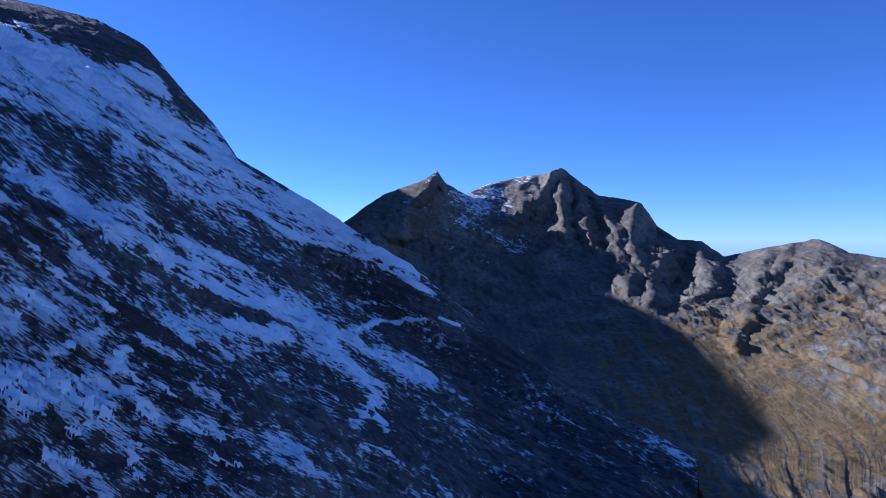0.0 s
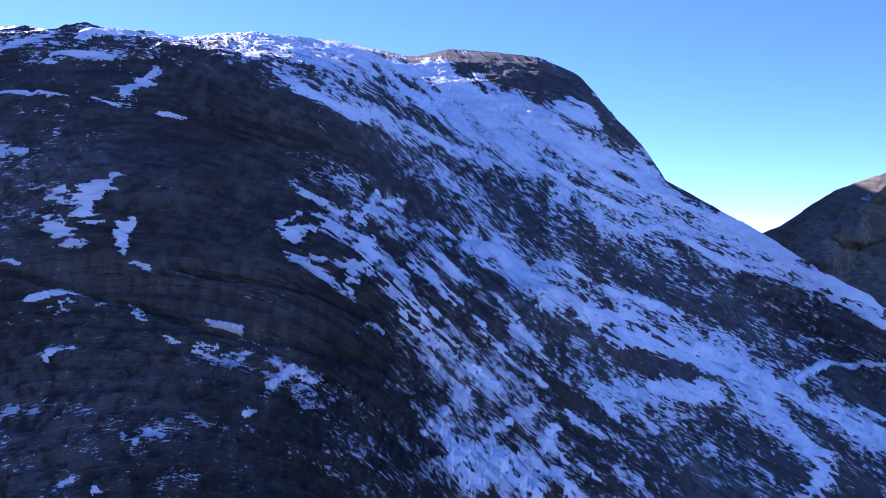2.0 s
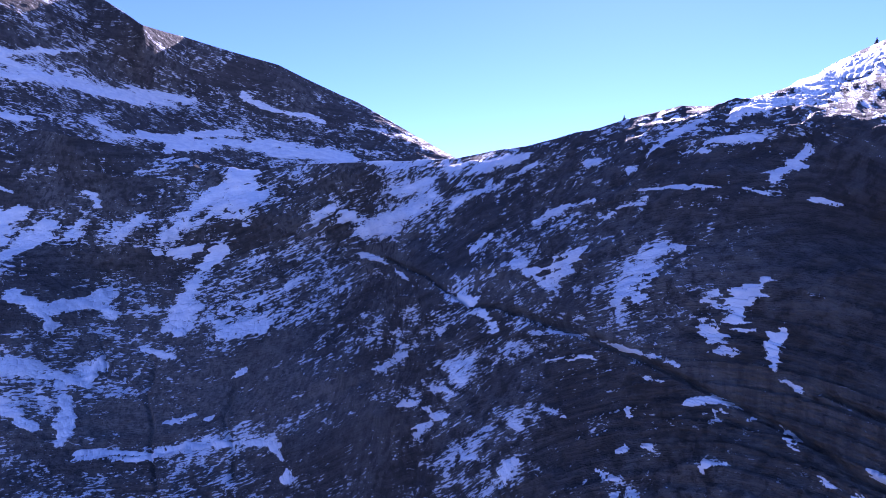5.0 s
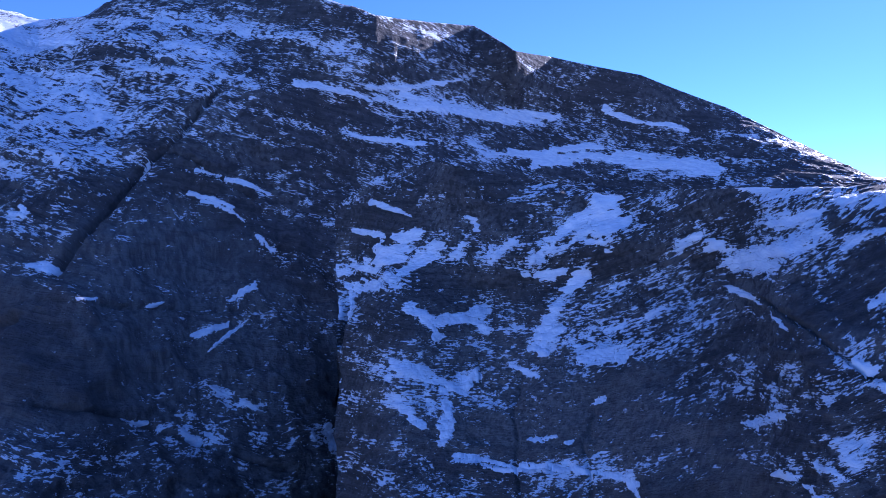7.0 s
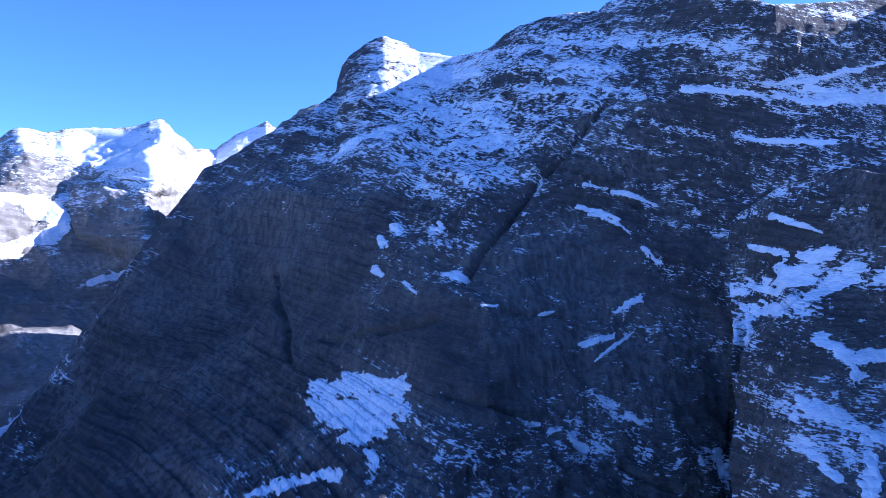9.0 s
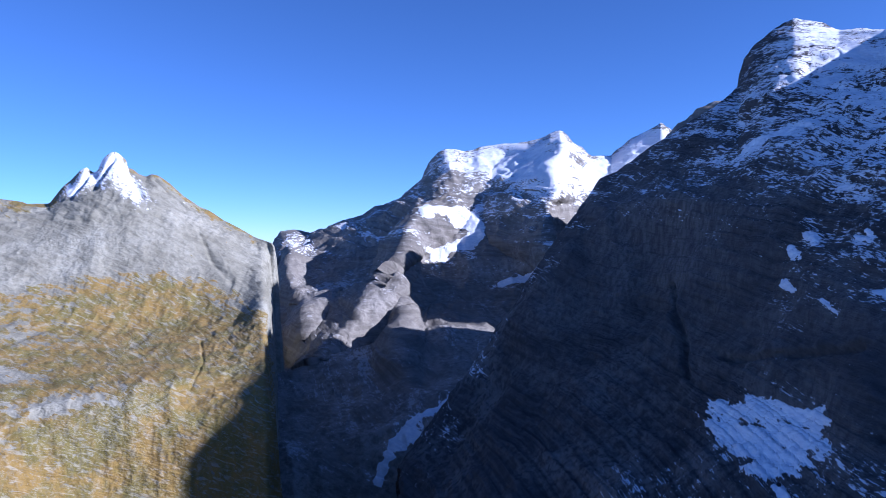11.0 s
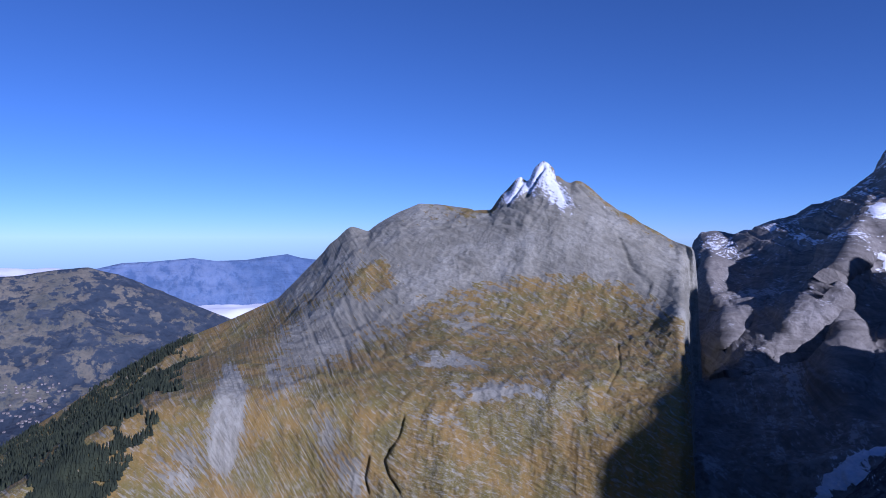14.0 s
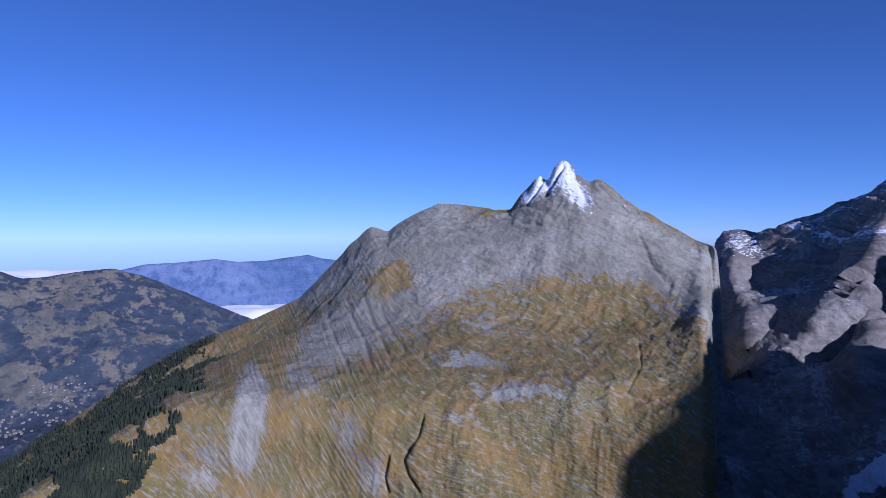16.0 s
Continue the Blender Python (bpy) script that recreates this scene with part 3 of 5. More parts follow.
MEADOW_ROW_2 = [(178.3, 805, -430), (186.3, 795, -227), (186.8, 765, -107), (187.5, 765, -110), (188.5, 765, -114), (189.7, 765, -120), (191.4, 765, -130), (193.5, 765, -148), (196.2, 765, -169), (198.8, 765, -175), (202.0, 755, -175), (205.6, 738, -171), (209.2, 745, -175), (212.9, 752, -178), (216.5, 765, -181), (220.0, 765, -179), (223.4, 765, -177), (226.6, 765, -173), (229.8, 765, -169), (232.8, 765, -165), (235.6, 765, -170), (238.4, 765, -191), (244.0, 765, -208)]
MEADOW_ROW_3 = [(178.3, 1040, -430), (186.3, 1030, -315), (186.8, 1000, -55), (187.5, 970, -66), (188.5, 930, -79), (189.7, 890, -88), (191.4, 850, -93), (193.6, 820, -93), (196.2, 800, -95), (198.8, 800, -98), (202.0, 800, -100), (205.6, 800, -101), (209.3, 800, -102), (212.9, 800, -102), (216.5, 800, -101), (220.0, 800, -100), (223.4, 800, -98), (226.6, 800, -106), (229.8, 800, -114), (232.8, 800, -136), (235.6, 800, -159), (238.4, 800, -181), (244.0, 800, -198)]
MEADOW_ROW_4 = [(178.3, 1160, -430), (186.3, 1150, -284), (186.8, 1120, -24), (187.5, 1120, -30), (188.5, 1120, -40), (189.8, 1112, -51), (191.5, 1120, -57), (193.6, 1120, -60), (196.2, 1120, -63), (198.9, 1120, -61), (202.1, 1120, -57), (205.7, 1120, -52), (209.4, 1120, -61), (213.0, 1120, -70), (216.6, 1120, -78), (220.1, 1120, -87), (223.5, 1120, -104), (226.8, 1120, -129), (229.9, 1120, -161), (232.9, 1120, -195), (235.8, 1120, -229), (238.5, 1120, -261), (244.0, 1120, -277)]
MEADOW_ROW_6 = [(178.3, 1399, -430), (185.8, 1389, -211), (186.3, 1359, 49), (186.8, 1380, 57), (187.9, 1406, 67), (189.0, 1420, 84), (190.2, 1433, 100), (191.1, 1448, 117), (191.9, 1457, 126), (193.0, 1477, 148), (194.0, 1480, 172), (194.7, 1480, 186), (195.2, 1480, 189), (195.6, 1480, 183), (196.2, 1480, 189), (196.6, 1480, 204), (197.1, 1480, 218), (197.4, 1480, 226), (197.8, 1480, 230), (198.3, 1480, 220), (198.6, 1480, 211), (198.8, 1480, 190), (199.2, 1480, 193), (199.5, 1480, 199), (199.9, 1480, 193), (200.6, 1480, 171), (201.0, 1479, 163), (201.6, 1470, 141), (201.9, 1465, 128), (202.6, 1466, 128), (204.0, 1474, 133), (206.2, 1480, 141), (207.7, 1480, 142), (209.3, 1480, 125), (210.3, 1480, 111), (211.2, 1480, 97), (211.8, 1480, 84), (212.7, 1480, 92), (213.2, 1480, 94), (213.6, 1480, 87), (214.3, 1480, 69), (214.9, 1480, 57), (215.3, 1480, 42), (218.9, 1480, -53), (222.8, 1480, -97), (226.6, 1480, -136), (230.2, 1480, -185), (234.4, 1480, -251), (239.6, 1480, -333), (244.0, 1480, -347)]
MEADOW_ROW_5 = [(178.3, 1349, -430), (186.3, 1339, -239), (186.8, 1309, 21), (187.5, 1325, 26), (188.6, 1340, 38), (189.8, 1340, 54), (191.5, 1340, 73), (193.6, 1340, 99), (196.3, 1340, 121), (198.9, 1340, 114), (202.1, 1340, 88), (205.7, 1340, 74), (209.4, 1340, 60), (213.0, 1340, 33), (216.6, 1340, -44), (220.1, 1340, -110), (223.5, 1340, -144), (226.8, 1340, -174), (230.0, 1340, -212), (233.0, 1340, -253), (235.9, 1340, -293), (238.6, 1340, -331), (244.0, 1340, -347)]
MEADOW = [MEADOW_ROW_1, MEADOW_ROW_2, MEADOW_ROW_3, MEADOW_ROW_4, MEADOW_ROW_5, MEADOW_ROW_6]
EAST_ROW_1 = [(-44.6, 850, -305), (-33.5, 800, -310), (-22.7, 750, -299), (-14.4, 700, -277.4), (-5.4, 650, -249.5), (12.8, 650, -194.0)]
EAST_ROW_2 = [(-44.5, 1100, -267), (-33.4, 1100, -277), (-24.6, 1100, -270), (-20.6, 1050, -250), (-14.3, 1000, -247), (-5.4, 950, -227), (1.1, 950, -182), (12.8, 1000, -157)]
EAST_ROW_3 = [(-44.4, 1200, -188), (-33.3, 1250, -188), (-22.6, 1380, -201), (-20.5, 1450, -181), (-14.3, 1500, -183), (-5.3, 1500, -189), (-0.7, 1500, -167), (4.3, 1500, -143), (12.9, 1450, -113)]
EAST_ROW_4 = [(-44.4, 1500, -149), (-33.3, 1650, -149), (-22.5, 1800, -155), (-18.5, 1900, -139), (-14.2, 2050, -59), (-9.8, 2150, 5), (-5.3, 2100, -30), (1.1, 1950, -29), (4.3, 1850, -13), (12.9, 1700, -40)]
EAST_ROW_5 = [(-44.3, 1800, -137), (-33.2, 2000, -53), (-29.9, 2075, -33), (-28.1, 2150, -0), (-25.5, 2200, -17), (-23.6, 2250, -34), (-21.7, 2300, -53), (-20.1, 2325, -7), (-18.4, 2350, -2), (-16.8, 2375, 43), (-15.7, 2400, 114), (-14.2, 2425, 134), (-12.4, 2450, 144), (-10.7, 2475, 200), (-9.5, 2500, 248), (-8.0, 2475, 221), (-6.6, 2450, 215), (-4.8, 2400, 192), (-3.4, 2350, 173), (-1.8, 2300, 142), (-0.2, 2250, 174), (0.5, 2200, 206), (0.9, 2150, 192), (2.1, 2100, 162), (4.8, 2050, 125), (8.4, 2000, 33), (12.9, 1850, -29)]
EAST = [EAST_ROW_1, EAST_ROW_2, EAST_ROW_3, EAST_ROW_4, EAST_ROW_5]
HILL_ROW_1 = [(211.4, 2500, -889), (228.8, 2500, -823), (239.7, 2500, -739), (244.4, 2500, -694)]
HILL_ROW_2 = [(211.4, 3200, -643), (228.7, 3200, -545), (239.7, 3100, -638), (244.4, 3100, -598)]
HILL_ROW_3 = [(211.4, 3500, -570), (222.9, 3500, -465), (228.7, 3500, -393), (232.6, 3500, -354), (239.6, 3500, -396), (244.3, 3500, -369)]
HILL_ROW_4 = [(211.4, 3900, -612), (219.5, 3900, -474), (222.9, 3900, -351), (224.6, 3900, -302), (227.5, 3900, -216), (230.6, 3900, -122), (232.5, 3900, -85), (235.1, 3900, -100), (236.5, 3900, -117), (238.3, 3900, -121), (239.6, 3900, -84), (244.3, 3900, -94)]
HILL = [HILL_ROW_1, HILL_ROW_2, HILL_ROW_3, HILL_ROW_4]
RANGE_ROW_1 = [(202.2, 4300, -683), (251.0, 4300, -467)]
RANGE_ROW_2 = [(202.2, 4450, -425), (215.9, 4450, -418), (239.6, 4450, -281), (251.0, 4450, -279)]
RANGE_ROW_3 = [(202.2, 4600, -147), (215.4, 4600, -77), (217.2, 4600, -61), (218.3, 4600, -35), (219.9, 4600, -52), (221.6, 4600, -72), (223.7, 4600, -77), (225.4, 4600, -58), (227.1, 4600, -70), (228.7, 4600, -79), (230.3, 4600, -83), (232.6, 4600, -127), (239.6, 4600, -137), (251.0, 4600, -103)]
RANGE = [RANGE_ROW_1, RANGE_ROW_2, RANGE_ROW_3]
SUMMIT = [(700, 60), (1000, 105), (1266, 158), (1494, 248), (1665, 322), (1851, 398), (2067, 475), (2454, 564), (2644, 608), (2867, 659), (3017, 568)]
SUMMIT_BEARING = 23.5

# old snow, slope by slope
slate_snow((45.04, 2.243, 0.77, 0.096), (42.88, 2.343, 0.77, 0.078), (40.96, 2.257, 0.77, 0.113), (39.16, 2.029, 0.77, 0.090))
slate_snow((45.16, 2.686, 0.21, 0.025), (43.36, 2.571, 0.21, 0.017), (41.68, 2.471, 0.21, 0.021))
slate_snow((47.20, 2.243, 0.17, 0.023), (44.68, 2.443, 0.17, 0.015))
slate_snow((41.68, 2.471, 0.26, 0.022), (40.00, 2.457, 0.26, 0.031), (39.40, 2.643, 0.26, 0.054), (37.12, 2.629, 0.26, 0.018))
slate_snow((40.24, 2.443, 0.34, 0.050), (37.48, 2.429, 0.34, 0.055), (34.00, 2.457, 0.34, 0.025), (31.24, 2.357, 0.34, 0.025), (28.36, 2.143, 0.34, 0.025))
slate_snow((45.04, 1.971, 0.34, 0.059), (43.24, 1.700, 0.34, 0.059), (41.08, 1.329, 0.34, 0.045))
slate_snow((39.16, 1.814, 0.39, 0.082), (40.48, 1.729, 0.39, 0.108), (40.60, 1.300, 0.39, 0.051))
slate_snow((45.52, 2.043, 0.26, 0.036), (43.24, 1.843, 0.26, 0.045), (40.00, 1.829, 0.26, 0.040))
slate_snow((37.84, 1.743, 0.95, 0.252), (35.92, 1.229, 0.95, 0.111), (33.88, 1.043, 0.95, 0.068), (31.24, 0.957, 0.95, 0.062), (28.72, 0.957, 0.95, 0.062))
slate_snow((37.60, 1.371, 0.47, 0.076), (36.28, 1.086, 0.47, 0.038), (34.36, 1.000, 0.47, 0.032), (33.76, 0.914, 0.47, 0.022))
slate_snow((36.64, 2.071, 0.26, 0.027), (33.40, 1.586, 0.26, 0.076), (30.40, 1.357, 0.26, 0.040), (28.12, 1.143, 0.26, 0.013), (25.72, 1.071, 0.26, 0.013))
slate_snow((34.96, 2.129, 0.30, 0.057), (31.60, 1.900, 0.30, 0.052), (28.72, 1.471, 0.30, 0.019), (26.56, 1.243, 0.30, 0.019))
slate_snow((32.68, 2.343, 0.30, 0.033), (29.08, 2.029, 0.30, 0.038), (25.96, 1.657, 0.30, 0.033))
slate_snow((31.36, 2.329, 0.64, 0.052), (28.36, 2.114, 0.64, 0.064), (25.24, 1.771, 0.64, 0.075), (22.00, 1.743, 0.64, 0.087), (18.52, 2.057, 0.64, 0.058))
slate_snow((25.84, 2.086, 0.39, 0.041), (21.76, 2.086, 0.39, 0.021), (17.80, 2.171, 0.39, 0.026), (15.76, 2.229, 0.39, 0.021))
slate_snow((19.96, 1.757, 0.86, 0.121), (15.40, 2.014, 0.86, 0.097), (11.92, 2.143, 0.86, 0.097), (9.76, 2.114, 0.86, 0.085), (7.24, 1.900, 0.86, 0.097), (5.92, 1.800, 0.86, 0.079))
slate_snow((14.44, 2.143, 0.47, 0.043), (10.48, 2.243, 0.47, 0.038), (6.64, 2.286, 0.47, 0.022), (2.68, 2.414, 0.47, 0.027))
slate_snow((19.72, 1.371, 0.34, 0.035), (15.76, 1.586, 0.34, 0.050), (12.52, 1.814, 0.34, 0.020))
slate_snow((21.76, 1.257, 0.30, 0.028), (20.08, 1.186, 0.30, 0.024))
slate_snow((48.52, 4.414, 0.56, 0.112), (43.84, 4.543, 0.56, 0.152), (38.44, 4.643, 0.56, 0.152), (33.88, 4.600, 0.56, 0.073), (30.28, 4.057, 0.56, 0.107))
slate_snow((33.88, 4.514, 1.55, 0.195), (29.80, 3.829, 1.55, 0.286), (26.08, 3.429, 1.55, 0.182), (21.76, 3.429, 1.55, 0.312), (17.44, 4.100, 1.55, 0.494))
slate_snow((24.16, 3.900, 0.56, 0.163), (22.12, 4.200, 0.56, 0.157))
slate_snow((17.44, 4.100, 0.56, 0.287), (14.32, 4.471, 0.56, 0.213), (10.60, 4.857, 0.56, 0.318), (7.60, 4.943, 0.56, 0.390))
slate_snow((6.16, 4.500, 0.86, 0.206), (4.00, 4.971, 0.86, 0.255), (2.56, 4.614, 0.86, 0.267))
slate_snow((45.28, 3.800, 0.47, 0.059), (43.60, 3.771, 0.47, 0.043), (40.96, 3.800, 0.47, 0.032), (38.68, 3.786, 0.47, 0.070))
slate_snow((41.20, 3.871, 0.26, 0.040), (37.84, 3.786, 0.26, 0.058), (34.00, 3.700, 0.26, 0.054), (30.28, 3.129, 0.26, 0.040))
slate_snow((38.44, 4.429, 0.34, 0.025), (34.72, 4.200, 0.34, 0.040), (30.88, 3.486, 0.34, 0.069), (27.16, 3.057, 0.34, 0.045), (23.68, 2.786, 0.34, 0.040))
slate_snow((28.48, 3.143, 0.34, 0.035), (24.04, 2.786, 0.34, 0.025), (19.84, 2.857, 0.34, 0.050), (15.40, 3.600, 0.34, 0.114), (11.32, 4.314, 0.34, 0.079))
slate_snow((22.72, 2.529, 0.26, 0.036), (18.04, 2.757, 0.26, 0.018), (13.48, 3.471, 0.26, 0.067), (8.32, 4.257, 0.26, 0.081))
slate_snow((31.24, 0.871, 0.34, 0.010), (33.52, 0.743, 0.34, 0.010), (35.20, 0.686, 0.34, 0.006))
slate_snow((32.80, 0.686, 0.86, 0.024), (31.48, 0.686, 0.86, 0.024), (33.28, 0.629, 0.86, 0.018), (30.88, 0.614, 0.86, 0.018))
slate_snow((29.08, 0.786, 0.26, 0.009), (25.72, 0.943, 0.26, 0.009))
slate_snow((30.28, 0.657, 0.56, 0.017), (28.60, 0.657, 0.56, 0.017), (25.84, 0.686, 0.56, 0.017))
slate_snow((25.60, 0.814, 0.30, 0.009), (23.92, 0.786, 0.30, 0.009), (21.40, 0.814, 0.30, 0.006))
slate_snow((23.56, 0.971, 0.26, 0.027), (21.52, 0.986, 0.26, 0.009))
slate_snow((18.52, 1.300, 0.21, 0.013), (17.20, 1.286, 0.21, 0.013))
slate_snow((20.32, 0.886, 0.26, 0.013), (18.52, 0.929, 0.26, 0.009))
slate_snow((10.24, 1.500, 0.21, 0.025), (9.16, 1.500, 0.21, 0.038))
slate_snow((59.44, 2.457, 0.56, 0.045), (59.80, 2.257, 0.56, 0.039))
slate_snow((58.12, 2.514, 0.34, 0.035), (59.20, 2.429, 0.34, 0.025))
slate_snow((61.96, 2.186, 0.43, 0.042), (61.12, 2.100, 0.43, 0.053), (60.16, 2.029, 0.43, 0.042))
slate_snow((57.52, 3.457, 0.34, 0.030), (56.32, 3.514, 0.34, 0.040), (55.12, 3.643, 0.34, 0.035))
slate_snow((55.60, 3.357, 0.17, 0.015), (53.32, 3.314, 0.17, 0.019))
slate_snow((64.96, 2.800, 0.26, 0.040), (63.76, 2.814, 0.26, 0.031))
slate_snow((51.04, 1.114, 0.26, 0.022), (49.00, 1.057, 0.26, 0.022))
slate_snow((52.00, 0.971, 0.30, 0.024), (49.96, 0.914, 0.30, 0.009), (48.28, 0.900, 0.30, 0.009))
slate_snow((46.24, 0.871, 0.39, 0.021), (45.76, 0.829, 0.39, 0.010), (46.48, 0.800, 0.39, 0.006))
slate_snow((45.28, 0.857, 0.26, 0.013), (42.88, 0.829, 0.26, 0.013))
slate_snow((62.68, 1.357, 0.34, 0.040), (61.48, 1.471, 0.34, 0.050), (60.40, 1.457, 0.34, 0.050))
slate_snow((57.28, 1.386, 0.21, 0.008), (56.20, 1.286, 0.21, 0.054))
slate_snow((56.80, 0.671, 0.34, 0.010), (56.08, 0.686, 0.34, 0.010))
slate_snow((48.52, 0.729, 0.17, 0.006), (47.92, 0.743, 0.17, 0.006))
slate_snow((57.52, 2.214, 0.26, 0.027), (57.28, 2.000, 0.26, 0.031))
slate_snow((56.44, 1.829, 0.26, 0.031), (55.84, 1.786, 0.26, 0.031))
slate_snow((61.84, 0.929, 0.13, 0.007), (60.28, 0.971, 0.13, 0.011))
slate_snow((61.72, 2.400, 0.30, 0.024), (61.12, 2.386, 0.30, 0.024))
slate_snow((61.00, 0.614, 0.30, 0.009), (60.16, 0.629, 0.30, 0.006))
slate_snow((58.84, 0.600, 0.26, 0.009))
slate_snow((55.36, 4.857, 0.69, 0.316), (51.40, 4.557, 0.69, 0.094), (46.60, 4.600, 0.69, 0.193), (40.84, 4.643, 0.69, 0.117), (35.32, 4.571, 0.69, 0.076))
slate_snow((48.16, 4.229, 0.47, 0.043), (41.20, 4.157, 0.47, 0.049), (35.44, 4.271, 0.47, 0.049))
slate_snow((45.88, 3.771, 0.47, 0.038), (43.48, 3.786, 0.47, 0.038), (41.44, 3.729, 0.47, 0.032), (39.28, 3.786, 0.47, 0.027))
slate_snow((44.56, 3.900, 0.26, 0.036), (43.12, 3.843, 0.26, 0.018))
slate_snow((79.96, 2.743, 0.34, 0.064), (78.76, 3.029, 0.34, 0.079))
slate_snow((76.00, 2.500, 0.39, 0.051), (74.08, 2.386, 0.39, 0.046), (73.00, 2.543, 0.39, 0.041), (71.20, 2.714, 0.39, 0.051))
slate_snow((74.08, 2.314, 0.39, 0.046), (72.16, 2.529, 0.39, 0.046))
slate_snow((68.32, 2.243, 0.56, 0.056), (67.48, 2.429, 0.56, 0.062), (66.16, 2.614, 0.56, 0.067), (64.96, 2.829, 0.56, 0.084))
slate_snow((66.88, 2.300, 0.39, 0.041), (65.56, 2.486, 0.39, 0.046))
slate_snow((75.16, 3.286, 0.21, 0.042), (72.28, 3.471, 0.21, 0.042), (70.12, 3.414, 0.21, 0.042))
slate_snow((69.64, 3.257, 0.21, 0.029), (66.28, 3.400, 0.21, 0.029))
slate_snow((67.72, 3.814, 0.26, 0.045), (64.60, 4.200, 0.26, 0.067), (61.96, 4.400, 0.26, 0.067))
slate_snow((62.44, 3.814, 0.26, 0.036), (58.36, 3.757, 0.26, 0.027))
slate_snow((60.16, 4.200, 0.30, 0.114), (54.88, 4.371, 0.30, 0.161))
slate_snow((56.56, 3.529, 0.30, 0.028), (55.24, 3.643, 0.30, 0.028))
slate_snow((66.76, 3.514, 0.13, 0.021), (61.48, 3.414, 0.13, 0.011), (56.56, 3.329, 0.13, 0.011))
slate_snow((71.08, 4.314, 0.21, 0.054), (70.00, 4.200, 0.21, 0.063))
slate_snow((59.92, 2.386, 0.47, 0.038), (58.96, 2.471, 0.47, 0.038), (57.88, 2.543, 0.47, 0.043))
slate_snow((61.72, 2.186, 0.52, 0.050), (60.40, 2.043, 0.52, 0.055))
slate_snow((59.80, 2.286, 0.26, 0.027), (59.20, 2.243, 0.26, 0.022))
slate_snow((61.48, 2.414, 0.21, 0.017), (60.88, 2.457, 0.21, 0.017))
slate_snow((57.52, 2.143, 0.26, 0.031), (56.68, 2.286, 0.26, 0.013))
slate_snow((57.40, 1.971, 0.17, 0.027), (57.04, 1.886, 0.17, 0.027))
slate_snow((55.00, 2.471, 0.21, 0.017), (54.04, 2.500, 0.21, 0.017))
slate_snow((74.92, 1.771, 0.17, 0.023), (70.84, 1.886, 0.17, 0.011), (67.60, 1.786, 0.17, 0.011), (63.64, 1.714, 0.17, 0.023))
slate_snow((73.72, 1.514, 0.17, 0.019), (70.24, 1.643, 0.17, 0.019))
slate_snow((81.16, 1.329, 0.39, 0.031), (80.92, 1.486, 0.39, 0.036), (80.08, 1.529, 0.39, 0.031))
slate_snow((82.00, 1.429, 0.30, 0.028), (80.92, 1.314, 0.30, 0.024))
slate_snow((83.68, 1.271, 0.26, 0.018), (81.64, 1.214, 0.26, 0.018))
slate_snow((85.48, 1.086, 0.39, 0.026), (83.92, 1.114, 0.39, 0.031), (82.36, 1.029, 0.39, 0.031))
slate_snow((85.12, 0.914, 0.30, 0.014), (83.32, 1.014, 0.30, 0.024))
slate_snow((76.48, 1.014, 0.34, 0.020), (75.76, 0.971, 0.34, 0.020))
slate_snow((73.84, 1.143, 0.21, 0.017), (72.52, 1.114, 0.21, 0.017))
slate_snow((78.40, 0.771, 0.39, 0.010), (77.32, 0.814, 0.39, 0.010), (76.48, 0.843, 0.39, 0.015))
slate_snow((80.32, 0.843, 0.17, 0.008), (79.12, 0.843, 0.17, 0.006))
slate_snow((70.72, 0.886, 0.34, 0.015), (68.68, 0.857, 0.34, 0.015), (67.24, 0.814, 0.34, 0.015))
slate_snow((68.80, 0.814, 0.56, 0.022), (68.80, 0.729, 0.56, 0.011))
slate_snow((68.68, 0.943, 0.30, 0.009), (68.08, 0.971, 0.30, 0.024))
slate_snow((66.40, 1.014, 0.21, 0.017), (65.80, 1.000, 0.21, 0.017))
slate_snow((66.04, 1.514, 0.21, 0.025), (64.48, 1.500, 0.21, 0.025))
slate_snow((62.56, 1.414, 0.30, 0.038), (60.64, 1.486, 0.30, 0.043))
slate_snow((61.12, 1.357, 0.17, 0.019), (61.00, 1.286, 0.17, 0.023))
slate_snow((59.08, 1.343, 0.17, 0.019), (58.84, 1.386, 0.17, 0.023))
slate_snow((56.20, 1.200, 0.26, 0.031), (55.48, 1.157, 0.26, 0.022))
slate_snow((51.16, 1.100, 0.30, 0.009), (49.12, 1.071, 0.30, 0.014))
slate_snow((52.12, 0.943, 0.30, 0.009), (50.44, 0.900, 0.30, 0.009), (48.64, 0.886, 0.30, 0.009))
slate_snow((46.60, 0.800, 0.47, 0.011), (45.04, 0.857, 0.47, 0.016), (43.60, 0.814, 0.47, 0.011))
slate_snow((53.92, 1.014, 0.17, 0.015), (53.32, 0.986, 0.17, 0.011))
slate_snow((39.40, 1.057, 0.17, 0.015), (38.08, 1.000, 0.17, 0.011))
slate_snow((67.84, 1.271, 0.17, 0.015), (67.60, 1.200, 0.17, 0.011))
slate_snow((88.00, 1.214, 0.13, 0.011), (85.36, 1.414, 0.13, 0.014))
slate_snow((114.28, 2.114, 0.30, 0.052), (113.08, 1.871, 0.30, 0.028), (111.88, 1.643, 0.30, 0.019))
slate_snow((111.76, 1.829, 0.34, 0.035), (109.48, 1.829, 0.34, 0.040), (108.04, 1.914, 0.34, 0.055))
slate_snow((108.28, 1.786, 0.26, 0.036), (107.68, 1.629, 0.26, 0.018))
slate_snow((114.64, 1.514, 0.47, 0.038), (113.08, 1.414, 0.47, 0.027), (111.28, 1.300, 0.47, 0.032))
